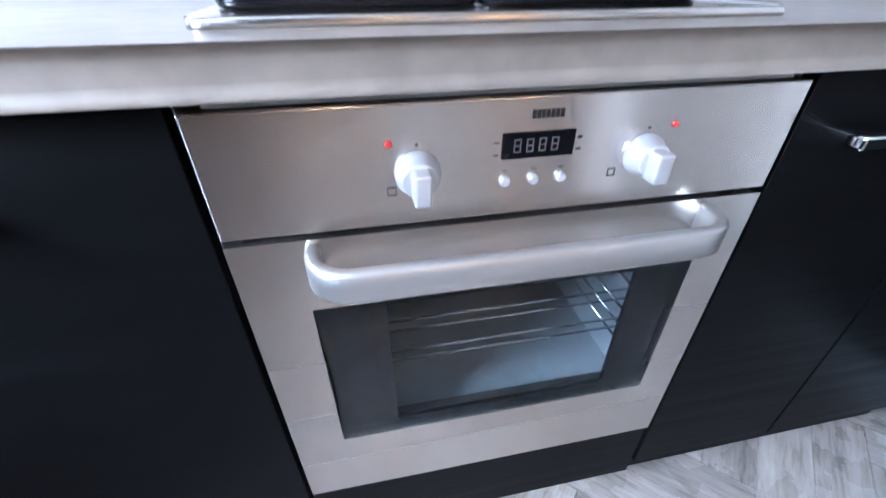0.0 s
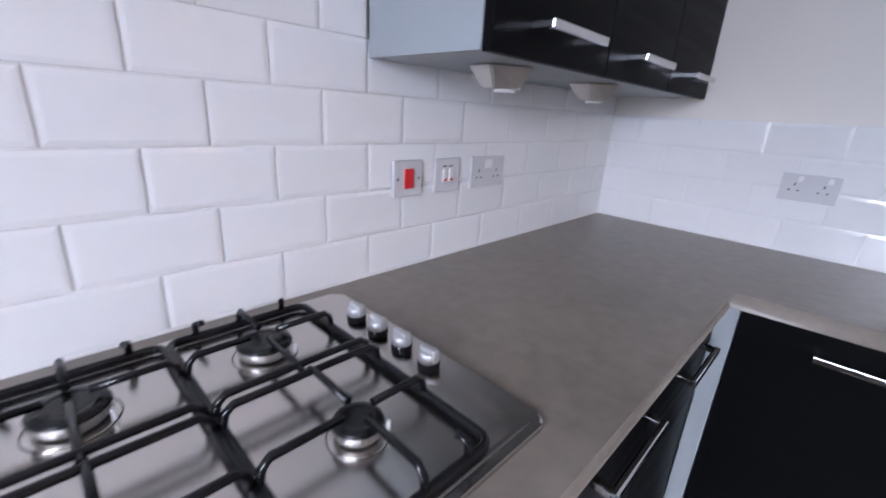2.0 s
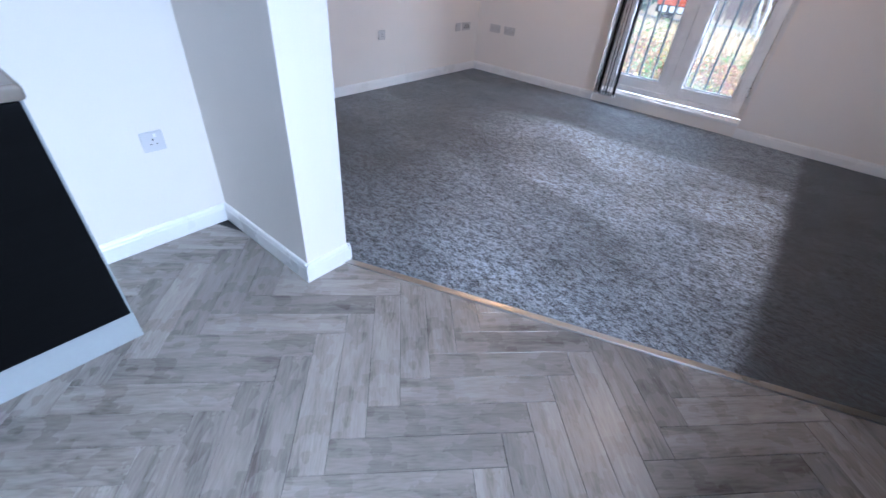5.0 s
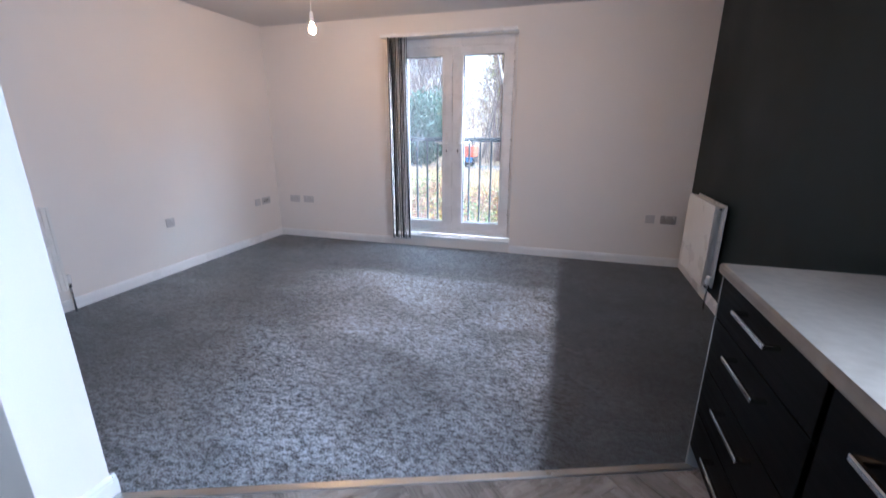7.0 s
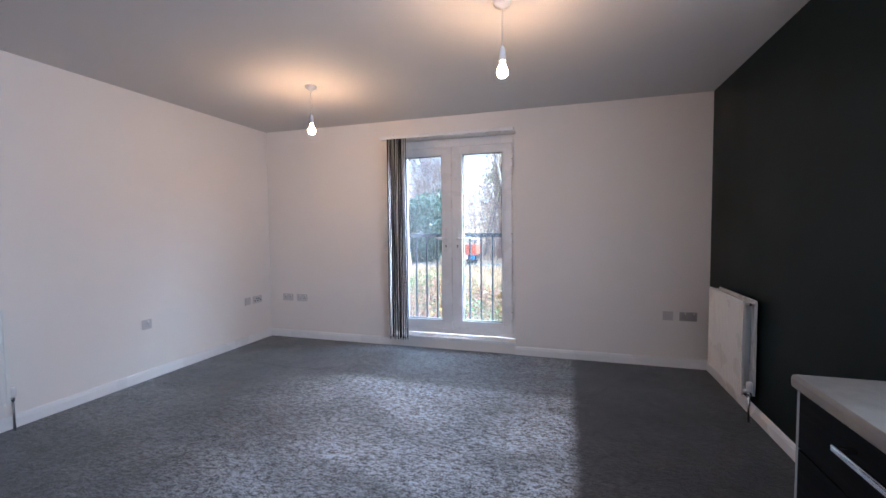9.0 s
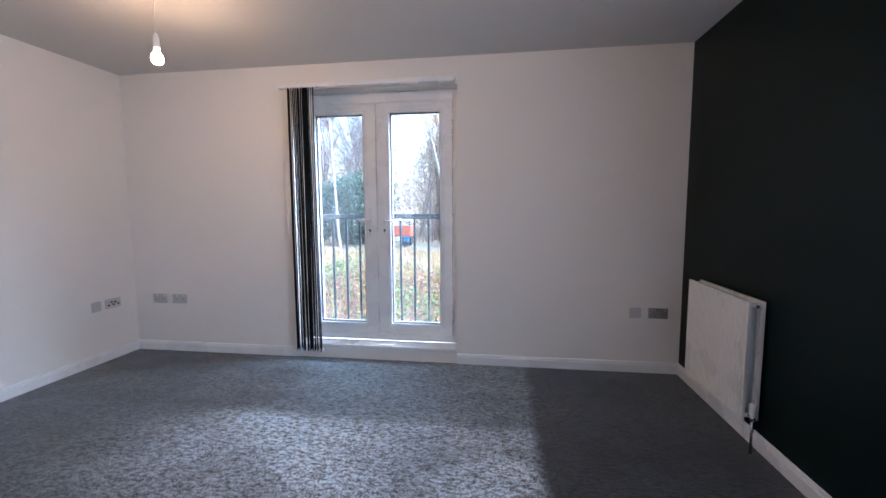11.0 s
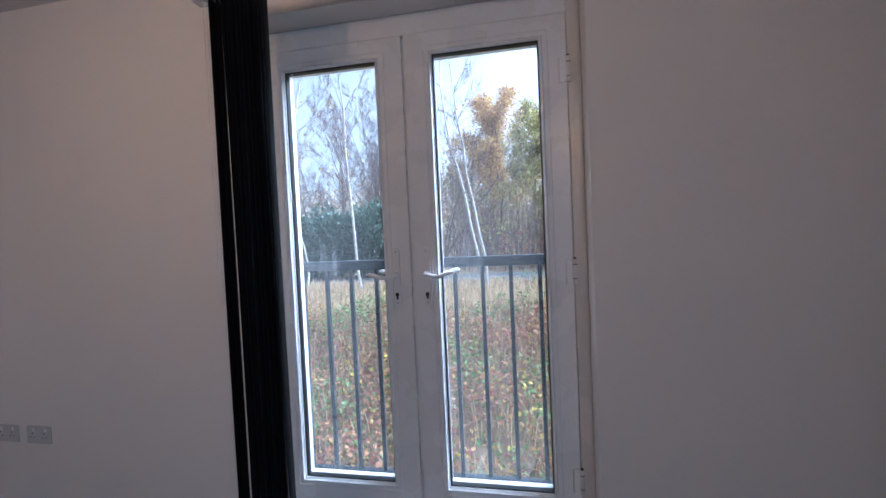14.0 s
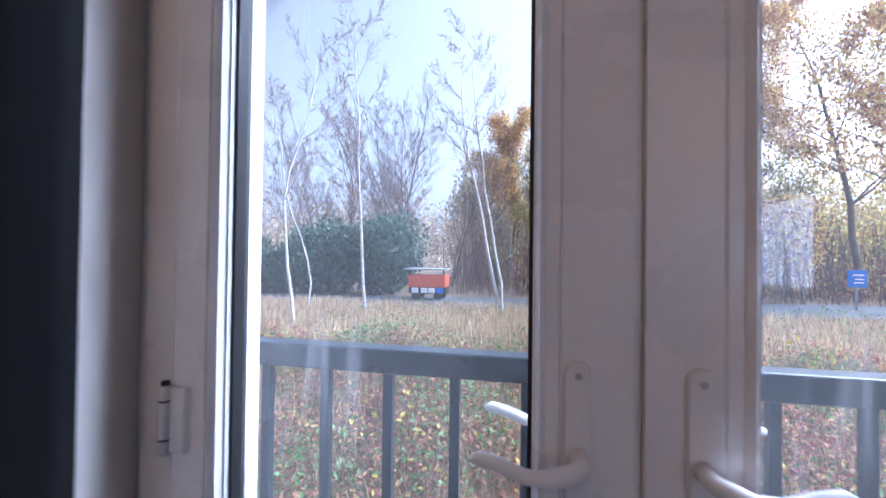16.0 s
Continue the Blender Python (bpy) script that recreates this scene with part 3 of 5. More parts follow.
line = [(0.082, -0.602)] + [(0.082 + 0.038 * (1 - math.cos(radians(15 * k))), -0.614 - 0.038 * math.sin(radians(15 * k))) for k in range(7)]
line += [(0.605 - x, y) for x, y in line[::-1]]
bm = bmesh.new()
w = 0.0075
lo, hi = 0.690, 0.726
cols = []
for i, (x, y) in enumerate(line):
    x1, y1 = line[max(i - 1, 0)]
    x2, y2 = line[min(i + 1, len(line) - 1)]
    d = Vector((x2 - x1, y2 - y1)).normalized()
    n2 = Vector((-d.y, d.x))
    cols.append([bm.verts.new((x + n2.x * s, y + n2.y * s, z)) for s, z in ((-w, lo + 0.004), (-w, hi - 0.004), (-w * 0.5, hi), (w * 0.5, hi), (w, hi - 0.004), (w, lo + 0.004), (w * 0.5, lo), (-w * 0.5, lo))])
for p, q in zip(cols, cols[1:]):
    for i in range(8):
        bm.faces.new((p[i], p[(i + 1) % 8], q[(i + 1) % 8], q[i])).smooth = True
bm.faces.new(cols[0])
bm.faces.new(cols[-1][::-1])
bmesh.ops.recalc_face_normals(bm, faces=bm.faces)
for z in (0.487, 0.505, 0.545, 0.563):
    rack_bm = bmesh.new()
    tube(rack_bm, [(0.10, -0.555, z), (0.50, -0.555, z)], 0.0022, 8)
    piece("rack_wire", rack_bm, CHROME, ov, "bright oven rack wire")
piece("handle", bm, SATINSTEEL, odoor, "satin silver bow handle")
for x in (0.189, 0.421):
    bm = bmesh.new()
    lathe(bm, [(0.0215, 0.602), (0.0215, 0.608), (0.019, 0.612), (0.017, 0.622), (0.016, 0.624)], (x, 0, 0.793), "y", 28)
    box(bm, x - 0.0085, x + 0.0085, -0.640, -0.615, 0.793 - 0.018, 0.793 + 0.013, bevel=0.003)
    piece("knob", bm, SATIN, panel, "satin silver control knob")
dp = piece("display", boxes((0.2695, 0.3425, -0.6035, -0.600, 0.799, 0.8245), bevel=0.0008), BLACKGLASS, panel, "dark digital display")
DIGIT = material("unlit_digit", (0.09, 0.075, 0.075), 0.4, bump=0.0)
bm = bmesh.new()
for i in range(4):
    x, z = 0.281 + 0.0125 * i, 0.8055
    for sx, sz, lx, lz in ((0, 0, 0.007, 0.001), (0, 0.006, 0.007, 0.001), (0, 0.012, 0.007, 0.001), (0, 0, 0.001, 0.013), (0.006, 0, 0.001, 0.013)):
        box(bm, x + sx, x + sx + lx, -0.6041, -0.6034, z + sz, z + sz + lz)
piece("digits", bm, DIGIT, dp, "unlit grey digits")
for x in (0.2745, 0.304, 0.333):
    bm = bmesh.new()
    lathe(bm, [(0.0052, 0.602), (0.0052, 0.606), (0.004, 0.608)], (x, 0, 0.777), "y", 18)
    piece("button", bm, SATIN, panel)
LED = material("red_lens", (0.45, 0.03, 0.02), 0.25, bump=0.0)
for x in (0.164, 0.449):
    bm = bmesh.new()
    lathe(bm, [(0.0034, 0.602), (0.0034, 0.6035), (0.002, 0.6045)], (x, 0, 0.822), "y", 14)
    piece("indicator_light", bm, LED, panel, "small red indicator lens")
bm = bmesh.new()
for i in range(7):
    x = 0.2965 + 0.0046 * i
    box(bm, x, x + 0.0013, -0.6028, -0.6015, 0.8365, 0.8445)
    box(bm, x + 0.002, x + 0.0034, -0.6028, -0.6015, 0.8365, 0.8445)
    if i % 2:
        box(bm, x, x + 0.0034, -0.6028, -0.6015, 0.8432, 0.8445)
piece("maker_mark", bm, DARK, panel, "dark printed maker mark")
for x, z, s in ((0.164, 0.776, 0.0045), (0.390, 0.776, 0.0042)):
    bm = bmesh.new()
    for q in ((x - s, x + s, z - s, z - s + 0.0009), (x - s, x + s, z + s - 0.0009, z + s), (x - s, x - s + 0.0009, z - s, z + s), (x + s - 0.0009, x + s, z - s, z + s)):
        box(bm, q[0], q[1], -0.6027, -0.6015, q[2], q[3])
    piece("printed_symbol", bm, DARK, panel, "small printed square")
for x0, x1, z0, z1 in ((0.1878, 0.1902, 0.8185, 0.821), (0.4198, 0.4222, 0.8185, 0.821), (0.2725, 0.2765, 0.7865, 0.7875), (0.302, 0.306, 0.7865, 0.7875), (0.331, 0.335, 0.7865, 0.7875),
                       (0.2615, 0.2665, 0.803, 0.8042), (0.2615, 0.2665, 0.815, 0.8162), (0.3455, 0.350, 0.803, 0.8055), (0.3455, 0.350, 0.815, 0.8175)):
    piece("printed_symbol", boxes((x0, x1, -0.6027, -0.6015, z0, z1)), DARK, panel)
tagged(part("oven_plinth", boxes((0.001, 0.594, -0.598, -0.580, 0.10, 0.2535)), BLACKWOOD), "black filler panel below the oven", "filler panel")
tagged(part("oven_plinth", boxes((-0.60, 1.34, -0.548, -0.541, -0.002, 0.12)), BLACKWOOD), "black kickboard under the base units", "plinth")
tagged(part("trim_strip", boxes((0.02, 0.575, -0.594, -0.575, 0.8585, 0.868)), PALEPANEL), "pale strip between oven and worktop", "trim strip")

# ---- gas hob ----
hob = based("gas_hob", (0.298, -0.31, TOP), "stainless steel four burner gas hob with black supports", "hob")
bm = bmesh.new()
prism(bm, rounded(0.012, 0.580, -0.560, -0.056, 0.018), TOP, TOP + 0.009, bevel=0.006, seg=3)
for f in bm.faces:
    f.smooth = f.calc_area() < 0.01
piece("plate", bm, HOBSTEEL, hob, "brushed steel hob plate")
bm = bmesh.new()
outer, inner = rounded(0.024, 0.568, -0.548, -0.070, 0.02), rounded(0.034, 0.494, -0.540, -0.080, 0.022)
rim_o = [bm.verts.new((x, y, TOP + 0.0092)) for x, y in outer]
rim_i = [bm.verts.new((x, y, TOP + 0.0125)) for x, y in inner]
for i in range(len(outer)):
    j = (i + 1) % len(outer)
    bm.faces.new((rim_o[i], rim_o[j], rim_i[j], rim_i[i])).smooth = True
tray = [bm.verts.new((0.5 * (0.034 + 0.5) + (x - 0.267) * 0.975, -0.311 + (y + 0.311) * 0.975, TOP + 0.0096)) for x, y in inner]
for i in range(len(inner)):
    j = (i + 1) % len(inner)
    bm.faces.new((rim_i[i], rim_i[j], tray[j], tray[i])).smooth = True
bm.faces.new(tray)
bmesh.ops.recalc_face_normals(bm, faces=bm.faces)
piece("spill_tray", bm, HOBSTEEL, hob, "pressed steel spill tray")
BURN = ((0.148, -0.422, 0.048), (0.146, -0.186, 0.035), (0.370, -0.188, 0.035), (0.380, -0.422, 0.026))
for bx, by, r in BURN:
    bm = bmesh.new()
    lathe(bm, [(r + 0.012, 0.0), (r + 0.009, 0.0008), (r + 0.002, 0.0012)], (bx, by, TOP + 0.0098))
    seat = piece("burner", bm, HOBSTEEL, hob, "steel burner base")
    bm = bmesh.new()
    lathe(bm, [(r - 0.001, 0.004), (r + 0.002, 0.008), (r + 0.002, 0.017), (r - 0.002, 0.018)], (bx, by, TOP + 0.0098), sides=40)
    for k in range(28):
        a = 2 * math.pi * k / 28
        c, s = math.cos(a), math.sin(a)
        v = [bm.verts.new((bx + c * rr - s * q, by + s * rr + c * q, TOP + 0.0098 + z)) for rr, q, z in ((r + 0.001, -0.0014, 0.010), (r + 0.004, -0.0014, 0.010), (r + 0.004, 0.0014, 0.010), (r + 0.001, 0.0014, 0.010), (r + 0.001, -0.0014, 0.0165), (r + 0.003, -0.0014, 0.0165), (r + 0.003, 0.0014, 0.0165), (r + 0.001, 0.0014, 0.0165))]
        for q in ((3, 2, 1, 0), (4, 5, 6, 7), (0, 1, 5, 4), (1, 2, 6, 5), (2, 3, 7, 6), (3, 0, 4, 7)):
            bm.faces.new([v[i] for i in q])
    piece("flame_ring", bm, BURNRING, seat, "pale aluminium flame ring")
    bm = bmesh.new()
    lathe(bm, [(r + 0.002, 0.0182), (r + 0.005, 0.0205), (r + 0.003, 0.0245), (r * 0.7, 0.0262), (r * 0.66, 0.0252)], (bx, by, TOP + 0.0098), sides=40)
    piece("cap", bm, BURNER, seat, "matt black burner cap")
    bm = bmesh.new()
    tube(bm, [(bx + (r + 0.009) * 0.8, by - (r + 0.009) * 0.6, TOP + 0.011), (bx + (r + 0.009) * 0.8, by - (r + 0.009) * 0.6, TOP + 0.028)], 0.0025, 8)
    piece("igniter", bm, WHITEPL, seat, "white ceramic igniter")
for x0, x1, cells in ((0.040, 0.258, BURN[0:2]), (0.265, 0.484, BURN[2:4])):
    zf, zt = TOP + 0.018, TOP + 0.046
    bm = bmesh.new()
    tube(bm, [(x, y, zf) for x, y in rounded(x0, x1, -0.538, -0.084, 0.018, 4)], 0.0064, 8, closed=True)
    mid = -0.309
    for dy in (-0.012, 0.012):
        tube(bm, [(x0, mid + dy, zf), (x0 + 0.004, mid + dy, zt - 0.008), (x0 + 0.014, mid + dy, zt), (x1 - 0.014, mid + dy, zt), (x1 - 0.004, mid + dy, zt - 0.008), (x1, mid + dy, zf)], 0.0051, 8)
    for bx, by, r in cells:
        gap = 0.020
        front, back = (-0.538, mid) if by < mid else (mid, -0.084)
        for sx, sy, ex, ey in ((x0, by, bx - gap, by), (x1, by, bx + gap, by), (bx, front, bx, by - gap), (bx, back, bx, by + gap)):
            dx, dy = (ex - sx), (ey - sy)
            d = math.hypot(dx, dy)
            ux, uy = dx / d, dy / d
            rise = zt - 0.0
            start = zf if abs(sy - mid) > 0.01 else zt - 0.004
            tube(bm, [(sx, sy, start), (sx + ux * 0.003, sy + uy * 0.003, max(start, rise - 0.010)), (sx + ux * 0.012, sy + uy * 0.012, rise), (ex, ey, rise)], 0.0051, 8)
        for cx, cy, ox, oy in ((x0 + 0.040, front if front != mid else back, 1, 1 if front != mid else -1), (x1 - 0.040, front if front != mid else back, -1, 1 if front != mid else -1)):
            tube(bm, [(cx, cy, zf), (cx, cy + oy * 0.002, rise - 0.006), (cx + ox * 0.006, cy + oy * 0.016, rise)], 0.0051, 8)
    bmesh.ops.recalc_face_normals(bm, faces=bm.faces)
    piece("pan_support", bm, IRON, hob, "black enamelled pan support")
for i in range(4):
    y = -0.190 - 0.0630 * i
    bm = bmesh.new()
    lathe(bm, [(0.017, 0), (0.017, 0.012), (0.0155, 0.013)], (0.534, y, TOP + 0.0125), sides=24)
    kb = piece("knob_collar", bm, IRON, hob, "black knob collar")
    bm = bmesh.new()
    lathe(bm, [(0.0155, 0.013), (0.0152, 0.026), (0.0135, 0.0275)], (0.534, y, TOP + 0.0125), sides=24)
    box(bm, 0.534 - 0.0062, 0.534 + 0.0062, y - 0.0165, y + 0.0165, TOP + 0.026, TOP + 0.046, bevel=0.0025)
    piece("knob", bm, SATIN, kb, "satin silver hob knob")


# ---- electrical plates, front towards -y, centre of the back at the origin ----
def face_plate(at, label, kind, width=0.146, mat=None, name="socket", category="socket", group=""):
    mat = mat or PLATEWHITE
    u = thing(name, at, label, category, group)
    plate = part("plate", boxes((-width / 2, width / 2, -0.009, 0, -0.043, 0.043), bevel=0.003, seg=3), mat, u)
    if kind in ("double", "single"):
        for cx in ((-0.036, 0.036) if kind == "double" else (0,)):
            bm = boxes((cx - 0.002, cx + 0.002, -0.0096, -0.0085, 0.004, 0.012), (cx - 0.0145, cx - 0.0082, -0.0096, -0.0085, -0.0125, -0.0085), (cx + 0.0082, cx + 0.0145, -0.0096, -0.0085, -0.0125, -0.0085))
            part("pin_holes", bm, DARK, plate, "dark pin holes")
            part("switch", boxes((cx + 0.006, cx + 0.017, -0.013, -0.008, 0.018, 0.034), bevel=0.0015), WHITEPL, plate)
    if kind == "red":
        sw = part("switch", boxes((-0.013, 0.013, -0.015, -0.008, -0.023, 0.023), bevel=0.002), RED, plate, "red rocker switch")
        for x in (-0.034, 0.030):
            part("mark", boxes((x, x + 0.004, -0.0096, -0.0085, -0.003, 0.003)), DARK, plate)
    if kind == "twin":
        for cx in (-0.011, 0.011):
            part("switch", boxes((cx - 0.007, cx + 0.007, -0.013, -0.008, -0.016, 0.016), bevel=0.0015), WHITEPL, plate)
        for x in (-0.016, 0.006):
            part("mark", boxes((x, x + 0.010, -0.0136, -0.0085, -0.014, -0.008)), RED, plate)
        part("labels", boxes((-0.018, -0.004, -0.0096, -0.0085, 0.022, 0.025), (0.004, 0.018, -0.0096, -0.0085, 0.022, 0.025)), DARK, plate)
    if kind == "spur":
        for cx in (-0.040, 0.036):
            bm = boxes((cx - 0.002, cx + 0.002, -0.0096, -0.0085, 0.0, 0.008), (cx - 0.0125, cx - 0.0075, -0.0096, -0.0085, -0.0165, -0.0125), (cx + 0.0075, cx + 0.0125, -0.0096, -0.0085, -0.0165, -0.0125))
            part("pin_holes", bm, DARK, plate, "dark pin holes")
        part("switch", boxes((-0.016, 0.014, -0.012, -0.008, 0.010, 0.034), bevel=0.0015), WHITEPL, plate)
    if kind == "media":
        for cx, cz in ((-0.045, -0.012), (-0.018, 0.012), (0.018, 0.010), (0.045, -0.010), (0.0, -0.012)):
            bm = bmesh.new()
            lathe(bm, [(0.0085, 0.0085), (0.0085, 0.0125), (0.005, 0.0135)], (cx, 0, cz), "y", 14)
            part("connector", bm, DARK, plate, "black aerial connector")
    if kind == "blank":
        part("centre", boxes((-0.024, 0.024, -0.0115, -0.008, -0.024, 0.024), bevel=0.0015), mat, plate)
    return u


GREYPL = material("grey_white_plastic", (0.55, 0.53, 0.52), 0.35, vary=0.03, bump=0.005)
face_plate(pose(0.797, -0.0078, 1.134), "white cooker switch with red rocker on tiles", "red", 0.088, name="cooker_switch", category="switch")
face_plate(pose(0.929, -0.0078, 1.134), "white twin appliance switch plate on tiles", "twin", 0.088, name="switch", category="switch")
face_plate(pose(1.095, -0.0078, 1.134), "white double power socket on tiles", "spur", 0.146)
face_plate(pose(EAST - 0.0078, -0.668, 1.123, 0, 0, -90), "white double power socket on end wall tiles", "double", 0.146)
face_plate(pose(EAST + 0.009, -1.52, 0.487, 0, 0, -90), "white single power socket low on kitchen wall", "single", 0.088)
face_plate(pose(LEAST, -4.095, 0.505, 0, 0, -90), "white single power socket low on living room wall", "single", 0.088, GREYPL, group="living room sockets")
face_plate(pose(LEAST, -5.31, 0.505, 0, 0, -90), "grey white blank outlet plate near the corner", "blank", 0.088, GREYPL, "outlet_plate", "outlet plate", "living room sockets")
face_plate(pose(LEAST, -5.465, 0.505, 0, 0, -90), "grey white media plate with black connectors", "media", 0.146, GREYPL, "media_plate", "outlet plate", "living room sockets")
face_plate(pose(2.985, SOUTH, 0.505, 0, 0, 180), "grey white double power socket under the corner", "double", 0.146, GREYPL, group="living room sockets")
face_plate(pose(2.783, SOUTH, 0.505, 0, 0, 180), "grey white double power socket on window wall", "double", 0.146, GREYPL, group="living room sockets")
face_plate(pose(-1.262, SOUTH, 0.495, 0, 0, 180), "white blank outlet plate beside the radiator", "blank", 0.088, GREYPL, "outlet_plate", "outlet plate", "living room sockets")
face_plate(pose(-1.432, SOUTH, 0.495, 0, 0, 180), "brushed steel double socket beside the radiator", "double", 0.146, BRUSHEDPL, group="living room sockets")
face_plate(pose(WEST, -3.835, 0.465, 0, 0, 90), "white double power socket on dark green wall", "double", 0.146)


# ---- radiators, front towards -y, left end at the origin ----
def radiator(at, length, label, low=0.175, high=0.83):
    u = thing("radiator", at, label, "radiator", "panel radiators")
    for name, y in (("front_panel", -0.105), ("back_panel", -0.035)):
        bm = bmesh.new()
        ribs = max(6, round(length / 0.033))
        xs = [0.0, 0.012]
        ys = [0.0, 0.0]
        for i in range(ribs):
            a = 0.012 + (length - 0.024) * i / ribs
            st = (length - 0.024) / ribs
            xs += [a + st * 0.22, a + st * 0.38, a + st * 0.72, a + st * 0.88]
            ys += [0.0, 0.009, 0.009, 0.0]
        xs += [length - 0.012, length]
        ys += [0.0, 0.0]
        zs = (low, low + 0.022, high - 0.022, high)
        grid = [[bm.verts.new((x, y + (d if 0 < j < 3 else 0.0), z)) for x, d in zip(xs, ys)] for j, z in enumerate(zs)]
        for r0, r1 in zip(grid, grid[1:]):
            for i in range(len(xs) - 1):
                bm.faces.new((r0[i], r0[i + 1], r1[i + 1], r1[i]))
        res = bmesh.ops.extrude_face_region(bm, geom=list(bm.faces))
        bmesh.ops.translate(bm, verts=[g for g in res["geom"] if isinstance(g, bmesh.types.BMVert)], vec=(0, 0.014, 0))
        bmesh.ops.recalc_face_normals(bm, faces=bm.faces)
        part(name, bm, RADWHITE, u)
    for x in (0.018, length - 0.018):
        for z in (low + 0.025, high - 0.025):
            bm = bmesh.new()
            tube(bm, [(x, -0.10, z), (x, -0.03, z)], 0.014, 12)
            part("connecting_pipe", bm, RADWHITE, u)
    for x in (0.10, length - 0.13):
        part("wall_bracket", boxes((x, x + 0.03, -0.022, 0.002, low + 0.05, high - 0.06)), RADWHITE, u)
    part("convector_fins", boxes(*[(0.04 + 0.02 * i, 0.043 + 0.02 * i, -0.088, -0.036, low + 0.04, high - 0.03) for i in range(int((length - 0.08) / 0.02))]), RADWHITE, u)
    bm = bmesh.new()
    x = length + 0.030
    tube(bm, [(length, -0.066, low + 0.025), (x, -0.066, low + 0.025)], 0.009, 12)
    tube(bm, [(x, -0.066, 0.004), (x, -0.066, low + 0.035)], 0.0075, 12)
    lathe(bm, [(0.012, -0.014), (0.013, 0.0), (0.012, 0.014)], (x, -0.066, low + 0.025), sides=16)
    v = part("valve", bm, CHROME, u, "chrome radiator valve")
    bm = bmesh.new()
    lathe(bm, [(0.013, 0.014), (0.017, 0.024), (0.019, 0.055), (0.0175, 0.078), (0.010, 0.084)], (x, -0.066, low + 0.025), sides=20)
    part("valve_head", bm, WHITEPL, v, "white thermostatic valve head")
    bm = bmesh.new()
    lathe(bm, [(0.009, 0), (0.009, 0.012), (0.006, 0.014)], (length, -0.066, high - 0.025), "x", 12)
    part("bleed_plug", bm, CHROME, u)
    return u


radiator(pose(WEST, -5.347, 0, 0, 0, 90), 0.71, "white double panel radiator on the dark green wall")
radiator(pose(LEAST, -2.28, 0, 0, 0, -90), 0.81, "white double panel radiator on the white wall", 0.20, 0.84)


# ---- pendant lamps ----
def pendant(at):
    u = thing("pendant_lamp", at, "bare lit bulb hanging on a white cord", "pendant lamp", "bare bulb pendants")
    bm = bmesh.new()
    lathe(bm, [(0.048, 0.0), (0.046, -0.012), (0.036, -0.026), (0.012, -0.034), (0.006, -0.042)], sides=28)
    part("ceiling_rose", bm, WHITEPL, u, "white ceiling rose")
    bm = bmesh.new()
    tube(bm, [(0, 0, -0.03), (0.001, 0, -0.12), (0, 0, -0.245)], 0.0028, 8)
    part("cord", bm, WHITEPL, u)
    bm = bmesh.new()
    lathe(bm, [(0.007, -0.235), (0.012, -0.248), (0.0165, -0.262), (0.0165, -0.300), (0.0185, -0.302), (0.0185, -0.314), (0.014, -0.318)], sides=22)
    h = part("lamp_holder", bm, WHITEPL, u, "white plastic lamp holder")
    bm = bmesh.new()
    lathe(bm, [(0.012, -0.318), (0.0125, -0.330), (0.019, -0.342), (0.027, -0.356), (0.030, -0.372), (0.027, -0.388), (0.018, -0.398), (0.004, -0.402)], sides=26)
    part("bulb", bm, BULB, u, "warm glowing bulb")
    return u


lamp = pendant(pose(1.73, -4.45, CEILING))
copy_thing(lamp, pose(-0.02, -3.65, CEILING))

# ---- french doors ----
FY, LY = -5.845, -5.842
GX = ((1.015, 1.445), (0.330, 0.767))
setting("door_frame", boxes((DX0, 0.222, -5.93, FY, DZ0, DZ1), (1.536, DX1, -5.93, FY, DZ0, DZ1), (0.222, 1.536, -5.93, FY, 2.246, DZ1), (0.222, 1.536, -5.93, FY, DZ0, 0.196), bevel=0.004), UPVC, "white upvc french door outer frame", "door frame")
tagged(part("window_board", boxes((DX0 + 0.001, DX1 - 0.001, -5.845, -5.685, DZ0 - 0.030, DZ0 - 0.002), bevel=0.006, seg=3), GLOSSWHITE), "white gloss sill board under french doors", "sill", kind="structure")


def bead(bm, x0, x1, z0, z1, y, w=0.016, d=0.012):
    """A sloping glazing bead round a pane."""
    rings = []
    for off, yy in ((-w, y), (-w * 0.5, y + d * 0.75), (0.0, y - 0.006)):
        rings.append([bm.verts.new((xx, yy, zz)) for xx, zz in ((x0 + off, z0 + off), (x1 - off, z0 + off), (x1 - off, z1 - off), (x0 + off, z1 - off))])
    for a, b in zip(rings, rings[1:]):
        for i in range(4):
            bm.faces.new((a[i], a[(i + 1) % 4], b[(i + 1) % 4], b[i]))
    bmesh.ops.recalc_face_normals(bm, faces=bm.faces)
    return bm


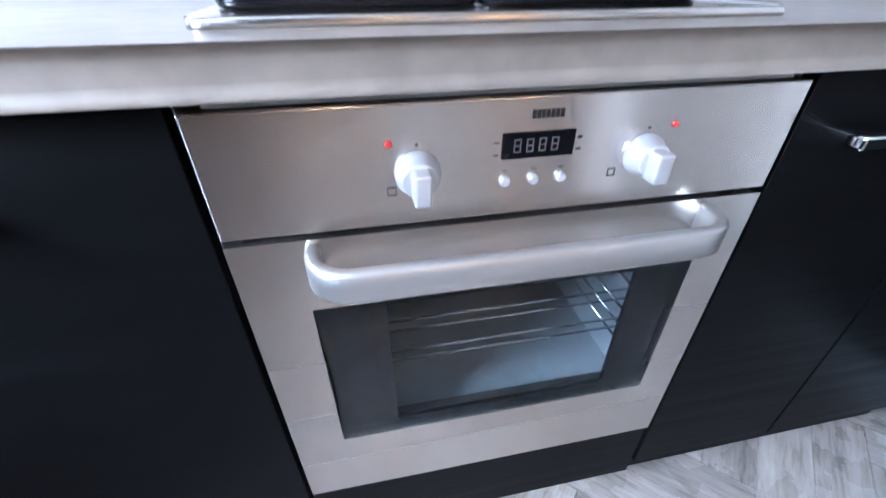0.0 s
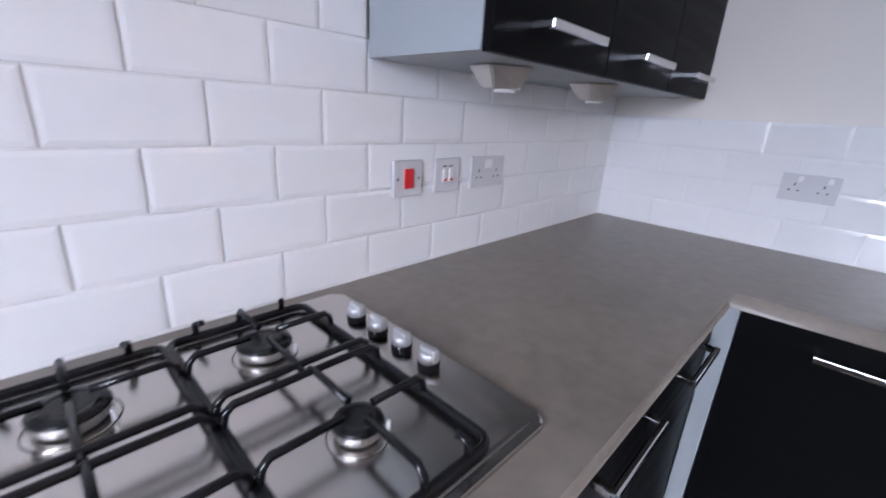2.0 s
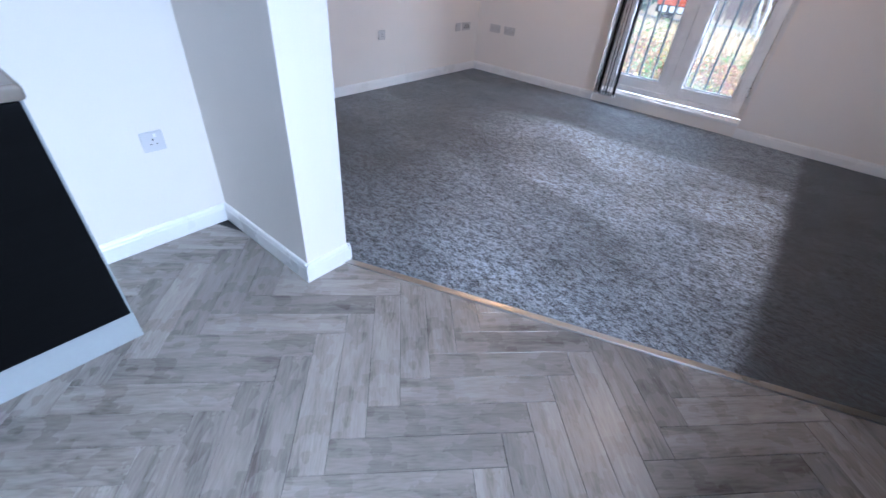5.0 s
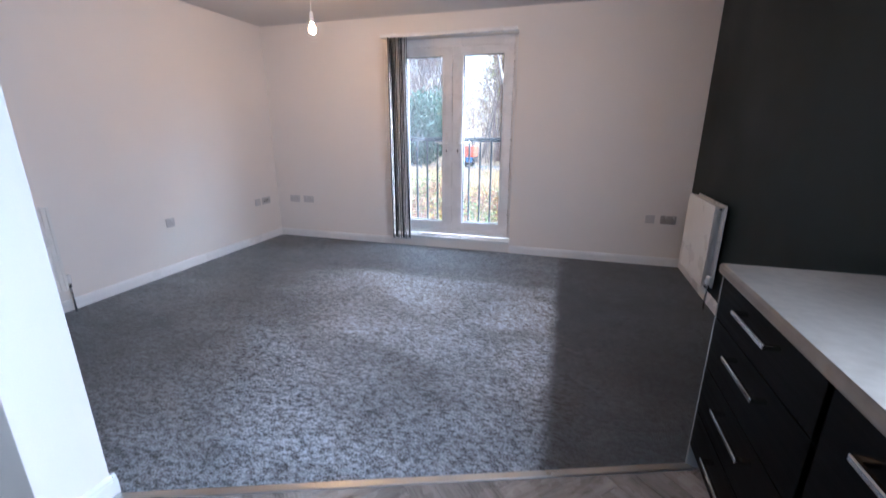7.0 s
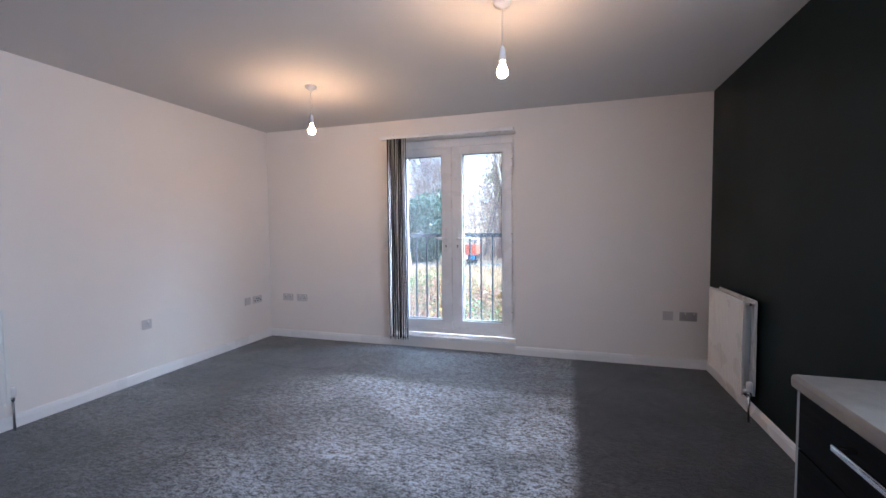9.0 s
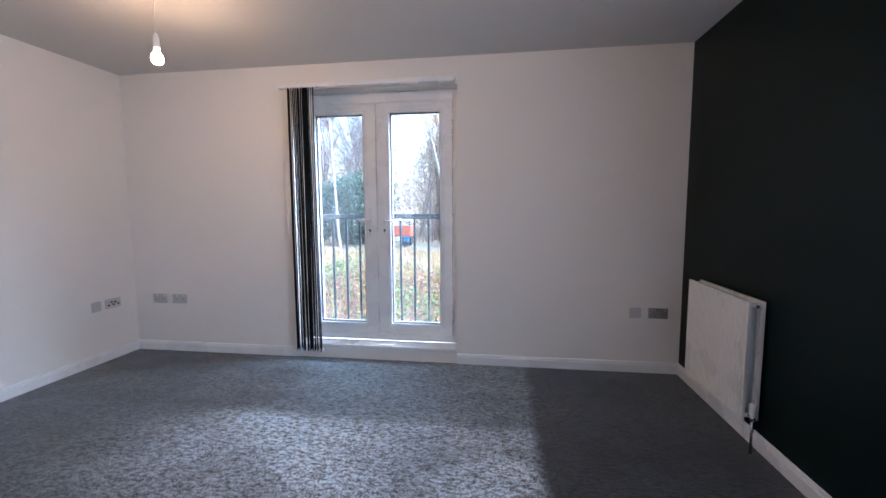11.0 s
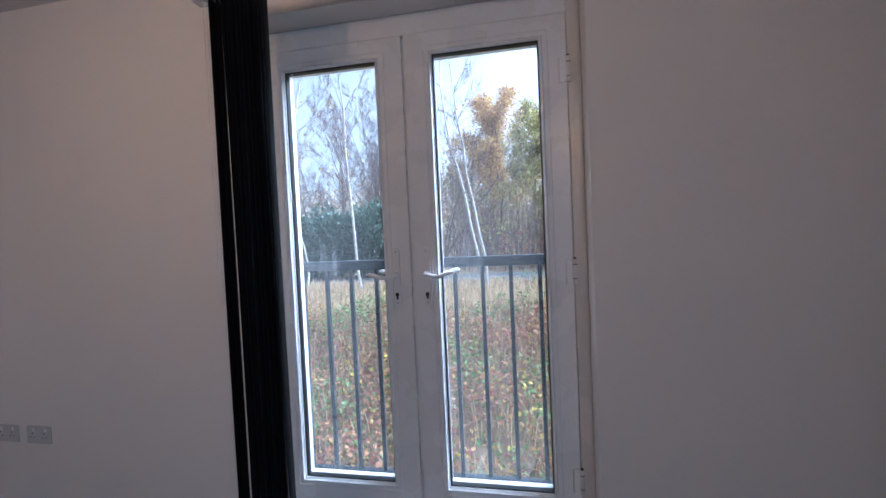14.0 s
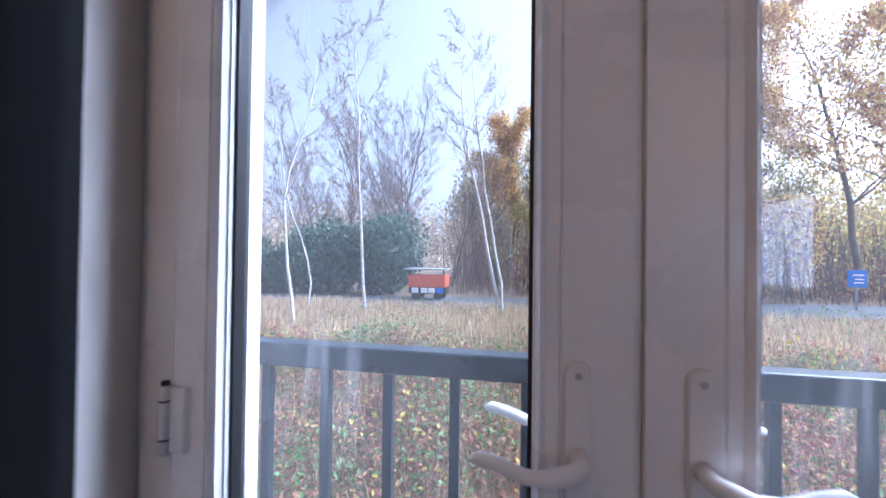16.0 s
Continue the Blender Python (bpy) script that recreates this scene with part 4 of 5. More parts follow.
def french_leaf(number, x0, x1, g0, g1, key_x, out, label):
    u = based("door_%d" % number, ((x0 + x1) / 2, -5.875, 0.2), label, "door")
    u["kind"] = "structure"
    z0, z1, gz0, gz1 = 0.199, 2.243, 0.303, 2.153
    bm = ring(bmesh.new(), x0, x1, z0, z1, g0, g1, gz0, gz1, -5.917, LY)
    lf = piece("leaf_frame", bm, UPVC, u, "white upvc leaf frame")
    bm = bmesh.new()
    bead(bm, g0, g1, gz0, gz1, LY + 0.001)
    bead(bm, g0 - 0.030, g1 + 0.030, gz0 - 0.030, gz1 + 0.030, LY + 0.0005, 0.006, 0.004)
    piece("glazing_bead", bm, UPVC, lf)
    bm = boxes((g0 - 0.001, g0 + 0.005, -5.88, -5.851, gz0, gz1), (g1 - 0.005, g1 + 0.001, -5.88, -5.851, gz0, gz1), (g0, g1, -5.88, -5.851, gz0 - 0.001, gz0 + 0.005), (g0, g1, -5.88, -5.851, gz1 - 0.005, gz1 + 0.001))
    piece("gasket", bm, DARK, lf, "black rubber gasket")
    pane = piece("pane", boxes((g0, g1, -5.874, -5.87, gz0, gz1)), GLASS, u, "clear slightly smeared glass")
    pane.visible_shadow = False
    for side, y, sg in ((1, LY, 1), (-1, -5.917, -1)):
        bm = bmesh.new()
        pts = [(x + key_x, z) for x, z in rounded(-0.0155, 0.0155, 1.095, 1.345, 0.0150, 5)]
        lowr = [bm.verts.new((x, y, z)) for x, z in pts]
        higr = [bm.verts.new((key_x + (x - key_x) * 0.9, y + sg * 0.009, 1.22 + (z - 1.22) * 0.99)) for x, z in pts]
        for i in range(len(pts)):
            bm.faces.new((lowr[i], lowr[(i + 1) % len(pts)], higr[(i + 1) % len(pts)], higr[i])).smooth = True
        bm.faces.new(higr)
        bmesh.ops.recalc_face_normals(bm, faces=bm.faces)
        hp = piece("handle_plate", bm, WHITEPL, u, "white handle backplate")
        bm = bmesh.new()
        yy = y + sg * 0.045
        path = [(0, y + sg * 0.006, 0), (0, y + sg * 0.025, 0), (0.002, yy - sg * 0.006, 0), (0.014, yy, -0.003), (0.035, yy, -0.011), (0.062, yy, -0.010), (0.090, yy, 0.000), (0.112, yy, 0.005), (0.124, yy, 0.003)]
        tube(bm, [(key_x + out * a, b, 1.232 + c) for a, b, c in path], 0.009, 12, radii=[0.0125, 0.011, 0.0105, 0.0105, 0.0095, 0.0085, 0.0085, 0.0085, 0.004])
        bmesh.ops.recalc_face_normals(bm, faces=bm.faces)
        piece("lever", bm, WHITEPL, hp, "white curved lever handle")
        if side == 1:
            bm = bmesh.new()
            lathe(bm, [(0.0085, -LY - 0.0085), (0.0085, -LY - 0.012), (0.006, -LY - 0.0125)], (key_x, 0, 1.145), "y", 18)
            box(bm, key_x - 0.0045, key_x + 0.0045, LY + 0.0085, LY + 0.0115, 1.124, 1.142, bevel=0.001)
            piece("key_cylinder", bm, DARK, hp, "black key cylinder")
            bm = bmesh.new()
            for z in (1.328, 1.108):
                lathe(bm, [(0.0042, -LY - 0.0085), (0.0042, -LY - 0.0102), (0.002, -LY - 0.0104)], (key_x, 0, z), "y", 12)
            piece("screw", bm, SATIN, hp, "small steel screws")
    hx = x0 if out < 0 else x1
    for z in (2.02, 1.225, 0.37):
        bm = bmesh.new()
        box(bm, hx - 0.004 if out < 0 else hx - 0.030, hx + 0.030 if out < 0 else hx + 0.004, LY - 0.001, LY + 0.011, z - 0.048, z + 0.048, bevel=0.003)
        tube(bm, [(hx + out * 0.004, LY + 0.010, z - 0.050), (hx + out * 0.004, LY + 0.010, z + 0.050)], 0.0085, 12)
        hg = piece("hinge", bm, UPVC, u, "white flag hinge")
        bm = bmesh.new()
        for q in (-0.028, 0.028):
            tube(bm, [(hx + out * 0.004, LY + 0.010, z + q - 0.0012), (hx + out * 0.004, LY + 0.010, z + q + 0.0012)], 0.0092, 12)
        tube(bm, [(hx + out * 0.004, LY + 0.010, z + 0.049), (hx + out * 0.004, LY + 0.010, z + 0.056)], 0.006, 10)
        piece("hinge_joint", bm, DARK, hg, "dark hinge gaps")
    return u


french_leaf(1, 0.8985, 1.533, GX[0][0], GX[0][1], 0.961, 1, "white upvc glazed french door leaf beside blind")
french_leaf(2, 0.225, 0.8855, GX[1][0], GX[1][1], 0.827, -1, "white upvc glazed french door leaf, closed")
setting("trim_meeting_stile", boxes((0.8860, 0.8980, LY - 0.040, LY - 0.012, 0.21, 2.235), bevel=0.002), UPVC, "white upvc recessed strip between the doors", "door trim")

# ---- vertical blind ----
vb = based("vertical_blind", (0.89, -5.505, 2.30), "black vertical blind drawn aside in a bunch", "blind")
piece("head_rail", boxes((0.160, 1.590, -5.531, -5.479, 2.296, 2.328), bevel=0.004), GLOSSWHITE, vb, "white head rail")
for x in (0.30, 1.45):
    piece("rail_clip", boxes((x, x + 0.03, -5.706, -5.505, 2.327, 2.347)), GLOSSWHITE, vb)
SLATS = 13
rnd = random.Random(7)
for i in range(SLATS):
    x = 1.305 + 0.0175 * i
    a = radians(rnd.uniform(104, 121))
    lean = rnd.uniform(-0.007, 0.007)
    bm = bmesh.new()
    rows = []
    for j in range(9):
        z = 2.296 - (2.296 - 0.140) * j / 8
        s = j / 8
        off = lean * s + 0.004 * math.sin(3 * s + i)
        tw = a + 0.10 * s * math.sin(i * 2.1)
        row = []
        for q in (-1, -0.33, 0.33, 1):
            bow = 0.004 * (1 - q * q)
            cx, cy = math.cos(tw) * 0.0445 * q - math.sin(tw) * bow, math.sin(tw) * 0.0445 * q + math.cos(tw) * bow
            row.append(bm.verts.new((x + off + cx, -5.505 + cy, z)))
        rows.append(row)
    for r0, r1 in zip(rows, rows[1:]):
        for q in range(3):
            bm.faces.new((r0[q], r0[q + 1], r1[q + 1], r1[q])).smooth = True
    res = bmesh.ops.extrude_face_region(bm, geom=list(bm.faces))
    bmesh.ops.translate(bm, verts=[g for g in res["geom"] if isinstance(g, bmesh.types.BMVert)], vec=(0.0008, 0.0003, 0))
    bmesh.ops.recalc_face_normals(bm, faces=bm.faces)
    sl = piece("slat", bm, BLINDMAT, vb)
    bx = x + lean
    piece("weight", boxes((bx - 0.004, bx + 0.004, -5.537, -5.473, 0.132, 0.152)), WHITEPL, sl, "white bottom weight")
bm = bmesh.new()
for y in (-5.535, -5.475):
    pts = []
    for i in range(SLATS - 1):
        x = 1.305 + 0.0175 * i
        pts += [(x, y, 0.142), (x + 0.008, y, 0.120 + 0.006 * math.sin(i * 1.7))]
    tube(bm, pts, 0.0016, 6)
piece("bottom_chain", bm, WHITEPL, vb, "white linking chain")
bm = bmesh.new()
for dx in (0.0, 0.014):
    tube(bm, [(1.545 + dx, -5.505, 2.298), (1.560 + dx, -5.52, 1.5), (1.566 + dx, -5.53, 1.16)], 0.0014, 6)
tube(bm, [(1.566, -5.53, 1.16), (1.573, -5.532, 1.145), (1.580, -5.53, 1.16)], 0.0014, 6)
piece("pull_cord", bm, WHITEPL, vb, "white pull cord")

# ---- balcony railing ----
rl = based("balcony_railing", (0.89, -6.113, 0.1), "black painted steel juliet balcony railing", "railing")
piece("top_rail", boxes((0.02, 1.80, -6.138, -6.088, 1.236, 1.284), bevel=0.004), RAILPAINT, rl)
piece("bottom_rail", boxes((0.02, 1.80, -6.13, -6.096, 0.16, 0.20), bevel=0.003), RAILPAINT, rl)
for i in range(13):
    x = 1.426 + 0.1348 * (2 - i)
    if 0.03 < x < 1.79:
        piece("baluster", boxes((x - 0.0095, x + 0.0095, -6.122, -6.104, 0.198, 1.238)), RAILPAINT, rl)
for x in (0.03, 1.75):
    for z in (0.165, 1.22):
        piece("wall_fixing", boxes((x, x + 0.04, -6.095, -5.975, z, z + 0.035)), RAILPAINT, rl)

# ---- kitchen window, behind the walker ----
setting("window_1", boxes((WEST - 0.11, WEST - 0.05, WX0, WX0 + 0.06, WZ0, WZ1), (WEST - 0.11, WEST - 0.05, WX1 - 0.06, WX1, WZ0, WZ1), (WEST - 0.11, WEST - 0.05, WX0, WX1, WZ0, WZ0 + 0.06), (WEST - 0.11, WEST - 0.05, WX0, WX1, WZ1 - 0.06, WZ1), (WEST - 0.11, WEST - 0.05, -1.42, -1.38, WZ0, WZ1)), UPVC, "white upvc kitchen window frame", "window")


# ---- outdoors ----
def ground_z(x, y):
    d = max(0.0, -5.95 - y)
    s = min(d / 9.5, 1.0)
    s = s * s * (3 - 2 * s)
    bumps = 0.10 * noise.noise((x * 0.25, y * 0.25, 0)) + 0.04 * noise.noise((x * 1.1, y * 1.1, 3))
    far = min(1.0, max(0.0, (d - 30) / 40.0))
    return -2.5 + 1.5 * s + bumps * (1 - far) * min(d / 2, 1)


def leafy(name, colour, rough=0.6, spread=0.35, hue=0.0):
    """Leaf or stem colour that differs from island to island."""
    m = material(name, colour, rough, vary=0.15, scale=3, fine=40, bump=0.0)
    n, l = m.node_tree.nodes, m.node_tree.links
    b = n["Principled BSDF"]
    src = b.inputs["Base Color"].links[0].from_socket
    geo, mr, mx, hs = (n.new(k) for k in ("ShaderNodeNewGeometry", "ShaderNodeMapRange", "ShaderNodeMix", "ShaderNodeHueSaturation"))
    mr.inputs[3].default_value, mr.inputs[4].default_value = 1 - spread, 1 + spread
    mx.data_type, mx.blend_type = "RGBA", "MULTIPLY"
    mx.inputs[0].default_value = 1
    l.new(geo.outputs["Random Per Island"], mr.inputs[0])
    l.new(src, mx.inputs[6])
    l.new(mr.outputs[0], mx.inputs[7])
    hm = n.new("ShaderNodeMapRange")
    hm.inputs[3].default_value, hm.inputs[4].default_value = 0.5 - hue, 0.5 + hue
    l.new(geo.outputs["Random Per Island"], hm.inputs[0])
    l.new(hm.outputs[0], hs.inputs["Hue"])
    l.new(mx.outputs[2], hs.inputs["Color"])
    l.new(hs.outputs[0], b.inputs["Base Color"])
    thin, both = n.new("ShaderNodeBsdfTranslucent"), n.new("ShaderNodeMixShader")
    both.inputs[0].default_value = 0.4
    l.new(hs.outputs[0], thin.inputs[0])
    l.new(b.outputs[0], both.inputs[1])
    l.new(thin.outputs[0], both.inputs[2])
    l.new(both.outputs[0], n["Material Output"].inputs[0])
    return m


SOIL = material("leaf_litter_ground", (0.17, 0.115, 0.065), 0.95, vary=0.45, scale=0.9, fine=14, bump=0.6, grain=0.6)
ASPHALT = material("asphalt", (0.09, 0.09, 0.093), 0.85, vary=0.15, scale=2, fine=60, bump=0.3)
GRASS = leafy("dry_straw_grass", (0.46, 0.33, 0.20), 0.7, 0.4, 0.02)
GREENGRASS = leafy("green_grass", (0.16, 0.19, 0.07), 0.7, 0.4, 0.03)
BRAMBLE = leafy("bramble_leaves", (0.15, 0.20, 0.065), 0.55, 0.5, 0.05)
RUSSET = leafy("russet_dead_leaves", (0.40, 0.19, 0.11), 0.75, 0.5, 0.04)
YELLOW = leafy("yellow_leaves", (0.42, 0.29, 0.05), 0.6, 0.4, 0.03)
STEM = leafy("bramble_stems", (0.26, 0.15, 0.11), 0.8, 0.4, 0.02)
BARK = material("grey_brown_bark", (0.16, 0.125, 0.10), 0.9, vary=0.35, scale=6, fine=40, bump=0.5, stretch=(1, 1, 0.3))
BIRCHBARK = material("white_birch_bark", (0.42, 0.39, 0.36), 0.75, vary=0.6, scale=5, fine=9, bump=0.2, stretch=(1, 1, 3.5))
TWIG = material("purple_brown_twigs", (0.15, 0.10, 0.085), 0.9, vary=0.3, scale=4, fine=30, bump=0.0)
AUTUMN = leafy("orange_brown_foliage", (0.52, 0.31, 0.12), 0.65, 0.5, 0.05)
OLIVE = leafy("olive_foliage", (0.34, 0.29, 0.11), 0.65, 0.5, 0.05)
LAUREL = leafy("dark_evergreen_foliage", (0.075, 0.12, 0.085), 0.5, 0.45, 0.03)
BIRCHLEAF = leafy("birch_leaves", (0.40, 0.25, 0.09), 0.6, 0.45, 0.05)


def raw(name, verts, faces, mat, parent=None, label="", smooth=False):
    me = bpy.data.meshes.new(name)
    me.from_pydata(verts, [], faces)
    if smooth:
        me.polygons.foreach_set("use_smooth", [True] * len(me.polygons))
    me.materials.append(mat)
    ob = new(name, me)
    if parent is not None:
        ob.parent = parent
    if label:
        ob["label"] = label
    return ob


# ground sheet: fine near the house, coarse to the horizon
xs = [-900, -400, -180, -90] + [-50 + 2.0 * i for i in range(51)] + [90, 180, 400, 900]
ys = [-5.955] + [-6.4 - 0.6 * i for i in range(45)] + [-36, -42, -50, -62, -80, -110, -160, -260, -500, -1200]
verts = [(x, y, ground_z(x, y)) for y in ys for x in xs]
nx = len(xs)
faces = [(j * nx + i, (j + 1) * nx + i, (j + 1) * nx + i + 1, j * nx + i + 1) for j in range(len(ys) - 1) for i in range(nx - 1)]
tagged(raw("ground", verts, faces, SOIL, smooth=True), "rough ground with leaf litter rising from the house", "ground", kind="structure")
# behind the house, so that the sheet has no edge under it
tagged(raw("ground", [(-900, -5.95, -2.5), (900, -5.95, -2.5), (900, 900, -2.5), (-900, 900, -2.5)], [(0, 1, 2, 3)], SOIL), "rough ground around the house", "ground", kind="structure")

# road, slightly raised, crossing behind the birches
rv, rf = [], []
for i in range(60):
    x = 60 - 2.2 * i
    yc = -25.2 - 0.30 * (9 - x) * (1 if x < 9 else 0.15) * 0.35
    for w in (2.6, -2.6):
        rv.append((x, yc + w, max(ground_z(x, yc), -1.0) + 0.07))
for i in range(59):
    rf.append((2 * i, 2 * i + 1, 2 * i + 3, 2 * i + 2))
tagged(raw("road", rv, rf, ASPHALT), "grey asphalt lane behind the grass", "road", kind="structure")

WEDGE = random.Random(11)


def scatter(count, x0, x1, y0, y1):
    for _ in range(count):
        x, y = WEDGE.uniform(x0, x1), WEDGE.uniform(y0, y1)
        yield x, y, ground_z(x, y)


def blades(name, count, area, height, mat, label, width=0.012, lean=0.45):
    v, f = [], []
    for x, y, z in scatter(count, *area):
        h = height * WEDGE.uniform(0.45, 1.25)
        a = WEDGE.uniform(0, math.tau)
        lx, ly = math.cos(a) * h * lean * WEDGE.random(), math.sin(a) * h * lean * WEDGE.random()
        b = WEDGE.uniform(0, math.tau)
        wx, wy = math.cos(b) * width, math.sin(b) * width
        i = len(v)
        v += [(x - wx, y - wy, z - 0.02), (x + wx, y + wy, z - 0.02), (x + lx * 0.4 + wx * 0.7, y + ly * 0.4 + wy * 0.7, z + h * 0.6), (x + lx * 0.4 - wx * 0.7, y + ly * 0.4 - wy * 0.7, z + h * 0.6), (x + lx, y + ly, z + h * 0.96)]
        f += [(i, i + 1, i + 2, i + 3), (i + 3, i + 2, i + 4)]
    tagged(raw(name, v, f, mat), label, "grass", kind="stuff")


blades("dry_grass", 42000, (-22, 20, -24.0, -13.5), 0.42, GRASS, "long dry straw coloured grass on the bank", 0.016)
blades("green_grass", 12000, (-22, 20, -22.0, -10.5), 0.22, GREENGRASS, "short green grass among the dry grass", 0.014)
blades("dry_grass", 3500, (-10, 12, -14.0, -8.0), 0.60, GRASS, "dry grass stalks among the brambles", 0.010)


def patch(x, y):
    """How thick the brambles grow at a place."""
    return 0.55 + 0.9 * noise.noise((x * 0.55, y * 0.55, 7.0)) + 0.3 * noise.noise((x * 2.1, y * 2.1, 2.0))


def bramble_leaves(name, count, mat, label, size, area, top, shift):
    v, f = [], []
    for x, y, z in scatter(count, *area):
        p = patch(x + shift, y)
        if p < WEDGE.random() * 0.8:
            continue
        h = z + top * p * WEDGE.random() ** 0.6
        r = size * WEDGE.uniform(0.6, 1.3)
        yaw, tilt, roll = WEDGE.uniform(0, math.tau), WEDGE.gauss(0, 0.55), WEDGE.gauss(0, 0.55)
        m = Euler((tilt, roll, yaw)).to_matrix()
        i = len(v)
        for px, py, pz in ((-1, 0, 0), (-0.35, 0.62, 0.12), (0.45, 0.5, 0.10), (1, 0, -0.12), (0.45, -0.5, 0.10), (-0.35, -0.62, 0.12)):
            q = m @ Vector((px * r, py * r, pz * r))
            v.append((x + q.x, y + q.y, h + q.z))
        f += [(i, i + 3, i + 2, i + 1), (i, i + 5, i + 4, i + 3)]
    tagged(raw(name, v, f, mat), label, "brambles", kind="stuff")


NEAR = (-11, 11, -15.5, -7.2)
bramble_leaves("bramble_leaves", 48000, BRAMBLE, "green bramble leaves on the bank", 0.046, NEAR, 0.85, 0.0)
bramble_leaves("dead_bramble_leaves", 56000, RUSSET, "russet dead bramble leaves and bracken", 0.042, NEAR, 0.75, 5.0)
bramble_leaves("yellow_bramble_leaves", 9000, YELLOW, "scattered yellow autumn leaves on brambles", 0.044, NEAR, 0.9, 9.0)
bramble_leaves("green_scrub", 9000, BRAMBLE, "low green scrub in the grass", 0.05, (-24, 8, -26, -14), 0.5, 3.0)

v, f = [], []
for x, y, z in scatter(8000, *NEAR):
    if patch(x + 5.0, y) < 0.3:
        continue
    a, reach, h = WEDGE.uniform(0, math.tau), WEDGE.uniform(0.3, 0.9), WEDGE.uniform(0.25, 0.85)
    pts = [Vector((x + math.cos(a) * reach * s, y + math.sin(a) * reach * s, z + h * math.sin(math.pi * min(s * 0.8 + 0.1, 1)))) for s in (0, 0.33, 0.66, 1)]
    side = Vector((-math.sin(a), math.cos(a), 0)) * 0.004
    for p, q in zip(pts, pts[1:]):
        i = len(v)
        up = Vector((0, 0, 0.006))
        v += [tuple(p - side), tuple(p + side), tuple(q + side), tuple(q - side), tuple(p + up), tuple(q + up)]
        f += [(i, i + 1, i + 2, i + 3), (i + 1, i + 4, i + 5, i + 2), (i + 4, i, i + 3, i + 5)]
tagged(raw("bramble_stems", v, f, STEM), "arching brown bramble and bracken stems", "brambles", kind="stuff")


def grow(rng, start, direction, length, radius, depth, spread, lift, wood, tips, sections=5, forks=(3, 5), keep=1.0):
    """One limb and its branches: rings for the wood, end points for leaves."""
    p, d = Vector(start), Vector(direction).normalized()
    step = length / sections
    rings = [(p.copy(), radius)]
    spots = []
    for i in range(sections):
        d = (d + Vector((rng.gauss(0, 0.09), rng.gauss(0, 0.09), rng.gauss(0, 0.05) + lift))).normalized()
        p = p + d * step
        rings.append((p.copy(), max(radius * (1 - 0.85 * (i + 1) / sections), 0.0035)))
        spots.append((p.copy(), d.copy(), radius * (1 - 0.8 * (i + 1) / sections), (i + 1) / sections))
    wood.append((rings, depth))
    if depth == 0:
        tips += [s[0] for s in spots[1:]]
        return
    for q, dq, rq, s in spots:
        if s < 0.30 and depth > 1:
            continue
        for _ in range(rng.randint(*forks)):
            a = rng.uniform(0, math.tau)
            side = dq.orthogonal().normalized()
            side.rotate(Matrix.Rotation(a, 3, dq))
            nd = (dq * (1 - spread) + side * spread).normalized()
            grow(rng, q, nd, length * rng.uniform(0.28, 0.42) * (1.15 - 0.55 * s) * keep, max(rq * 0.42, 0.0045), depth - 1, spread, lift, wood, tips, max(3, sections - 1), (1, 3) if depth > 1 else forks, keep)


def skin(wood, pick, sides):
    v, f = [], []
    for rings, depth in wood:
        if not pick(depth):
            continue
        n = sides if depth > 1 else 3
        base = len(v)
        for i, (p, r) in enumerate(rings):
            a = rings[min(i + 1, len(rings) - 1)][0] - rings[max(i - 1, 0)][0]
            s = a.orthogonal().normalized()
            t = a.normalized().cross(s)
            for k in range(n):
                c = math.tau * k / n
                v.append(tuple(p + r * (math.cos(c) * s + math.sin(c) * t)))
        for i in range(len(rings) - 1):
            for k in range(n):
                f.append((base + i * n + k, base + i * n + (k + 1) % n, base + (i + 1) * n + (k + 1) % n, base + (i + 1) * n + k))
    return v, f


def tree(name, x, y, height, seed, bark, label, twig=TWIG, leaf=None, leaves=0, size=0.06, lean=(0, 0), stems=1, spread=0.42, lift=0.03, radius=None, depth=3, keep=1.0, group="", fork=0.20, loose=0.12):
    rng = random.Random(seed)
    z = ground_z(x, y) - 0.08
    u = thing(name, pose(x, y, z), label, "tree", group)
    wood, tips = [], []
    radius = radius or height * 0.011
    for s in range(stems):
        a = rng.uniform(0, math.tau) if stems > 2 else (0.2 + math.pi * s)
        d = Vector((lean[0], lean[1], 1)) if stems == 1 else Vector((math.cos(a) * fork, math.sin(a) * fork, 1))
        grow(rng, (0, 0, 0), d, height * (1 if s == 0 else rng.uniform(0.85, 1)), radius * (1 if s == 0 else 0.85), depth, spread, lift, wood, tips, 9, (2, 3), keep)
    v, f = skin(wood, lambda k: k == depth, 9)
    raw("trunk", v, f, bark, u, smooth=True)
    v, f = skin(wood, lambda k: k < depth, 5)
    raw("branches", v, f, twig, u, "bare thin branches")
    if leaf and leaves and tips:
        v, f = [], []
        for _ in range(leaves):
            t = rng.choice(tips)
            c = t + Vector((rng.gauss(0, loose), rng.gauss(0, loose), rng.gauss(0, loose)))
            m = Euler((rng.uniform(0, 3), rng.uniform(0, 3), rng.uniform(0, 6))).to_matrix()
            r = size * rng.uniform(0.6, 1.3)
            i = len(v)
            for q in ((-r, 0, 0), (0, -r * 0.6, 0), (r, 0, 0), (0, r * 0.6, 0)):
                v.append(tuple(c + m @ Vector(q)))
            f.append((i, i + 1, i + 2, i + 3))
        raw("crown", v, f, leaf, u, "sparse autumn leaves")
    return u


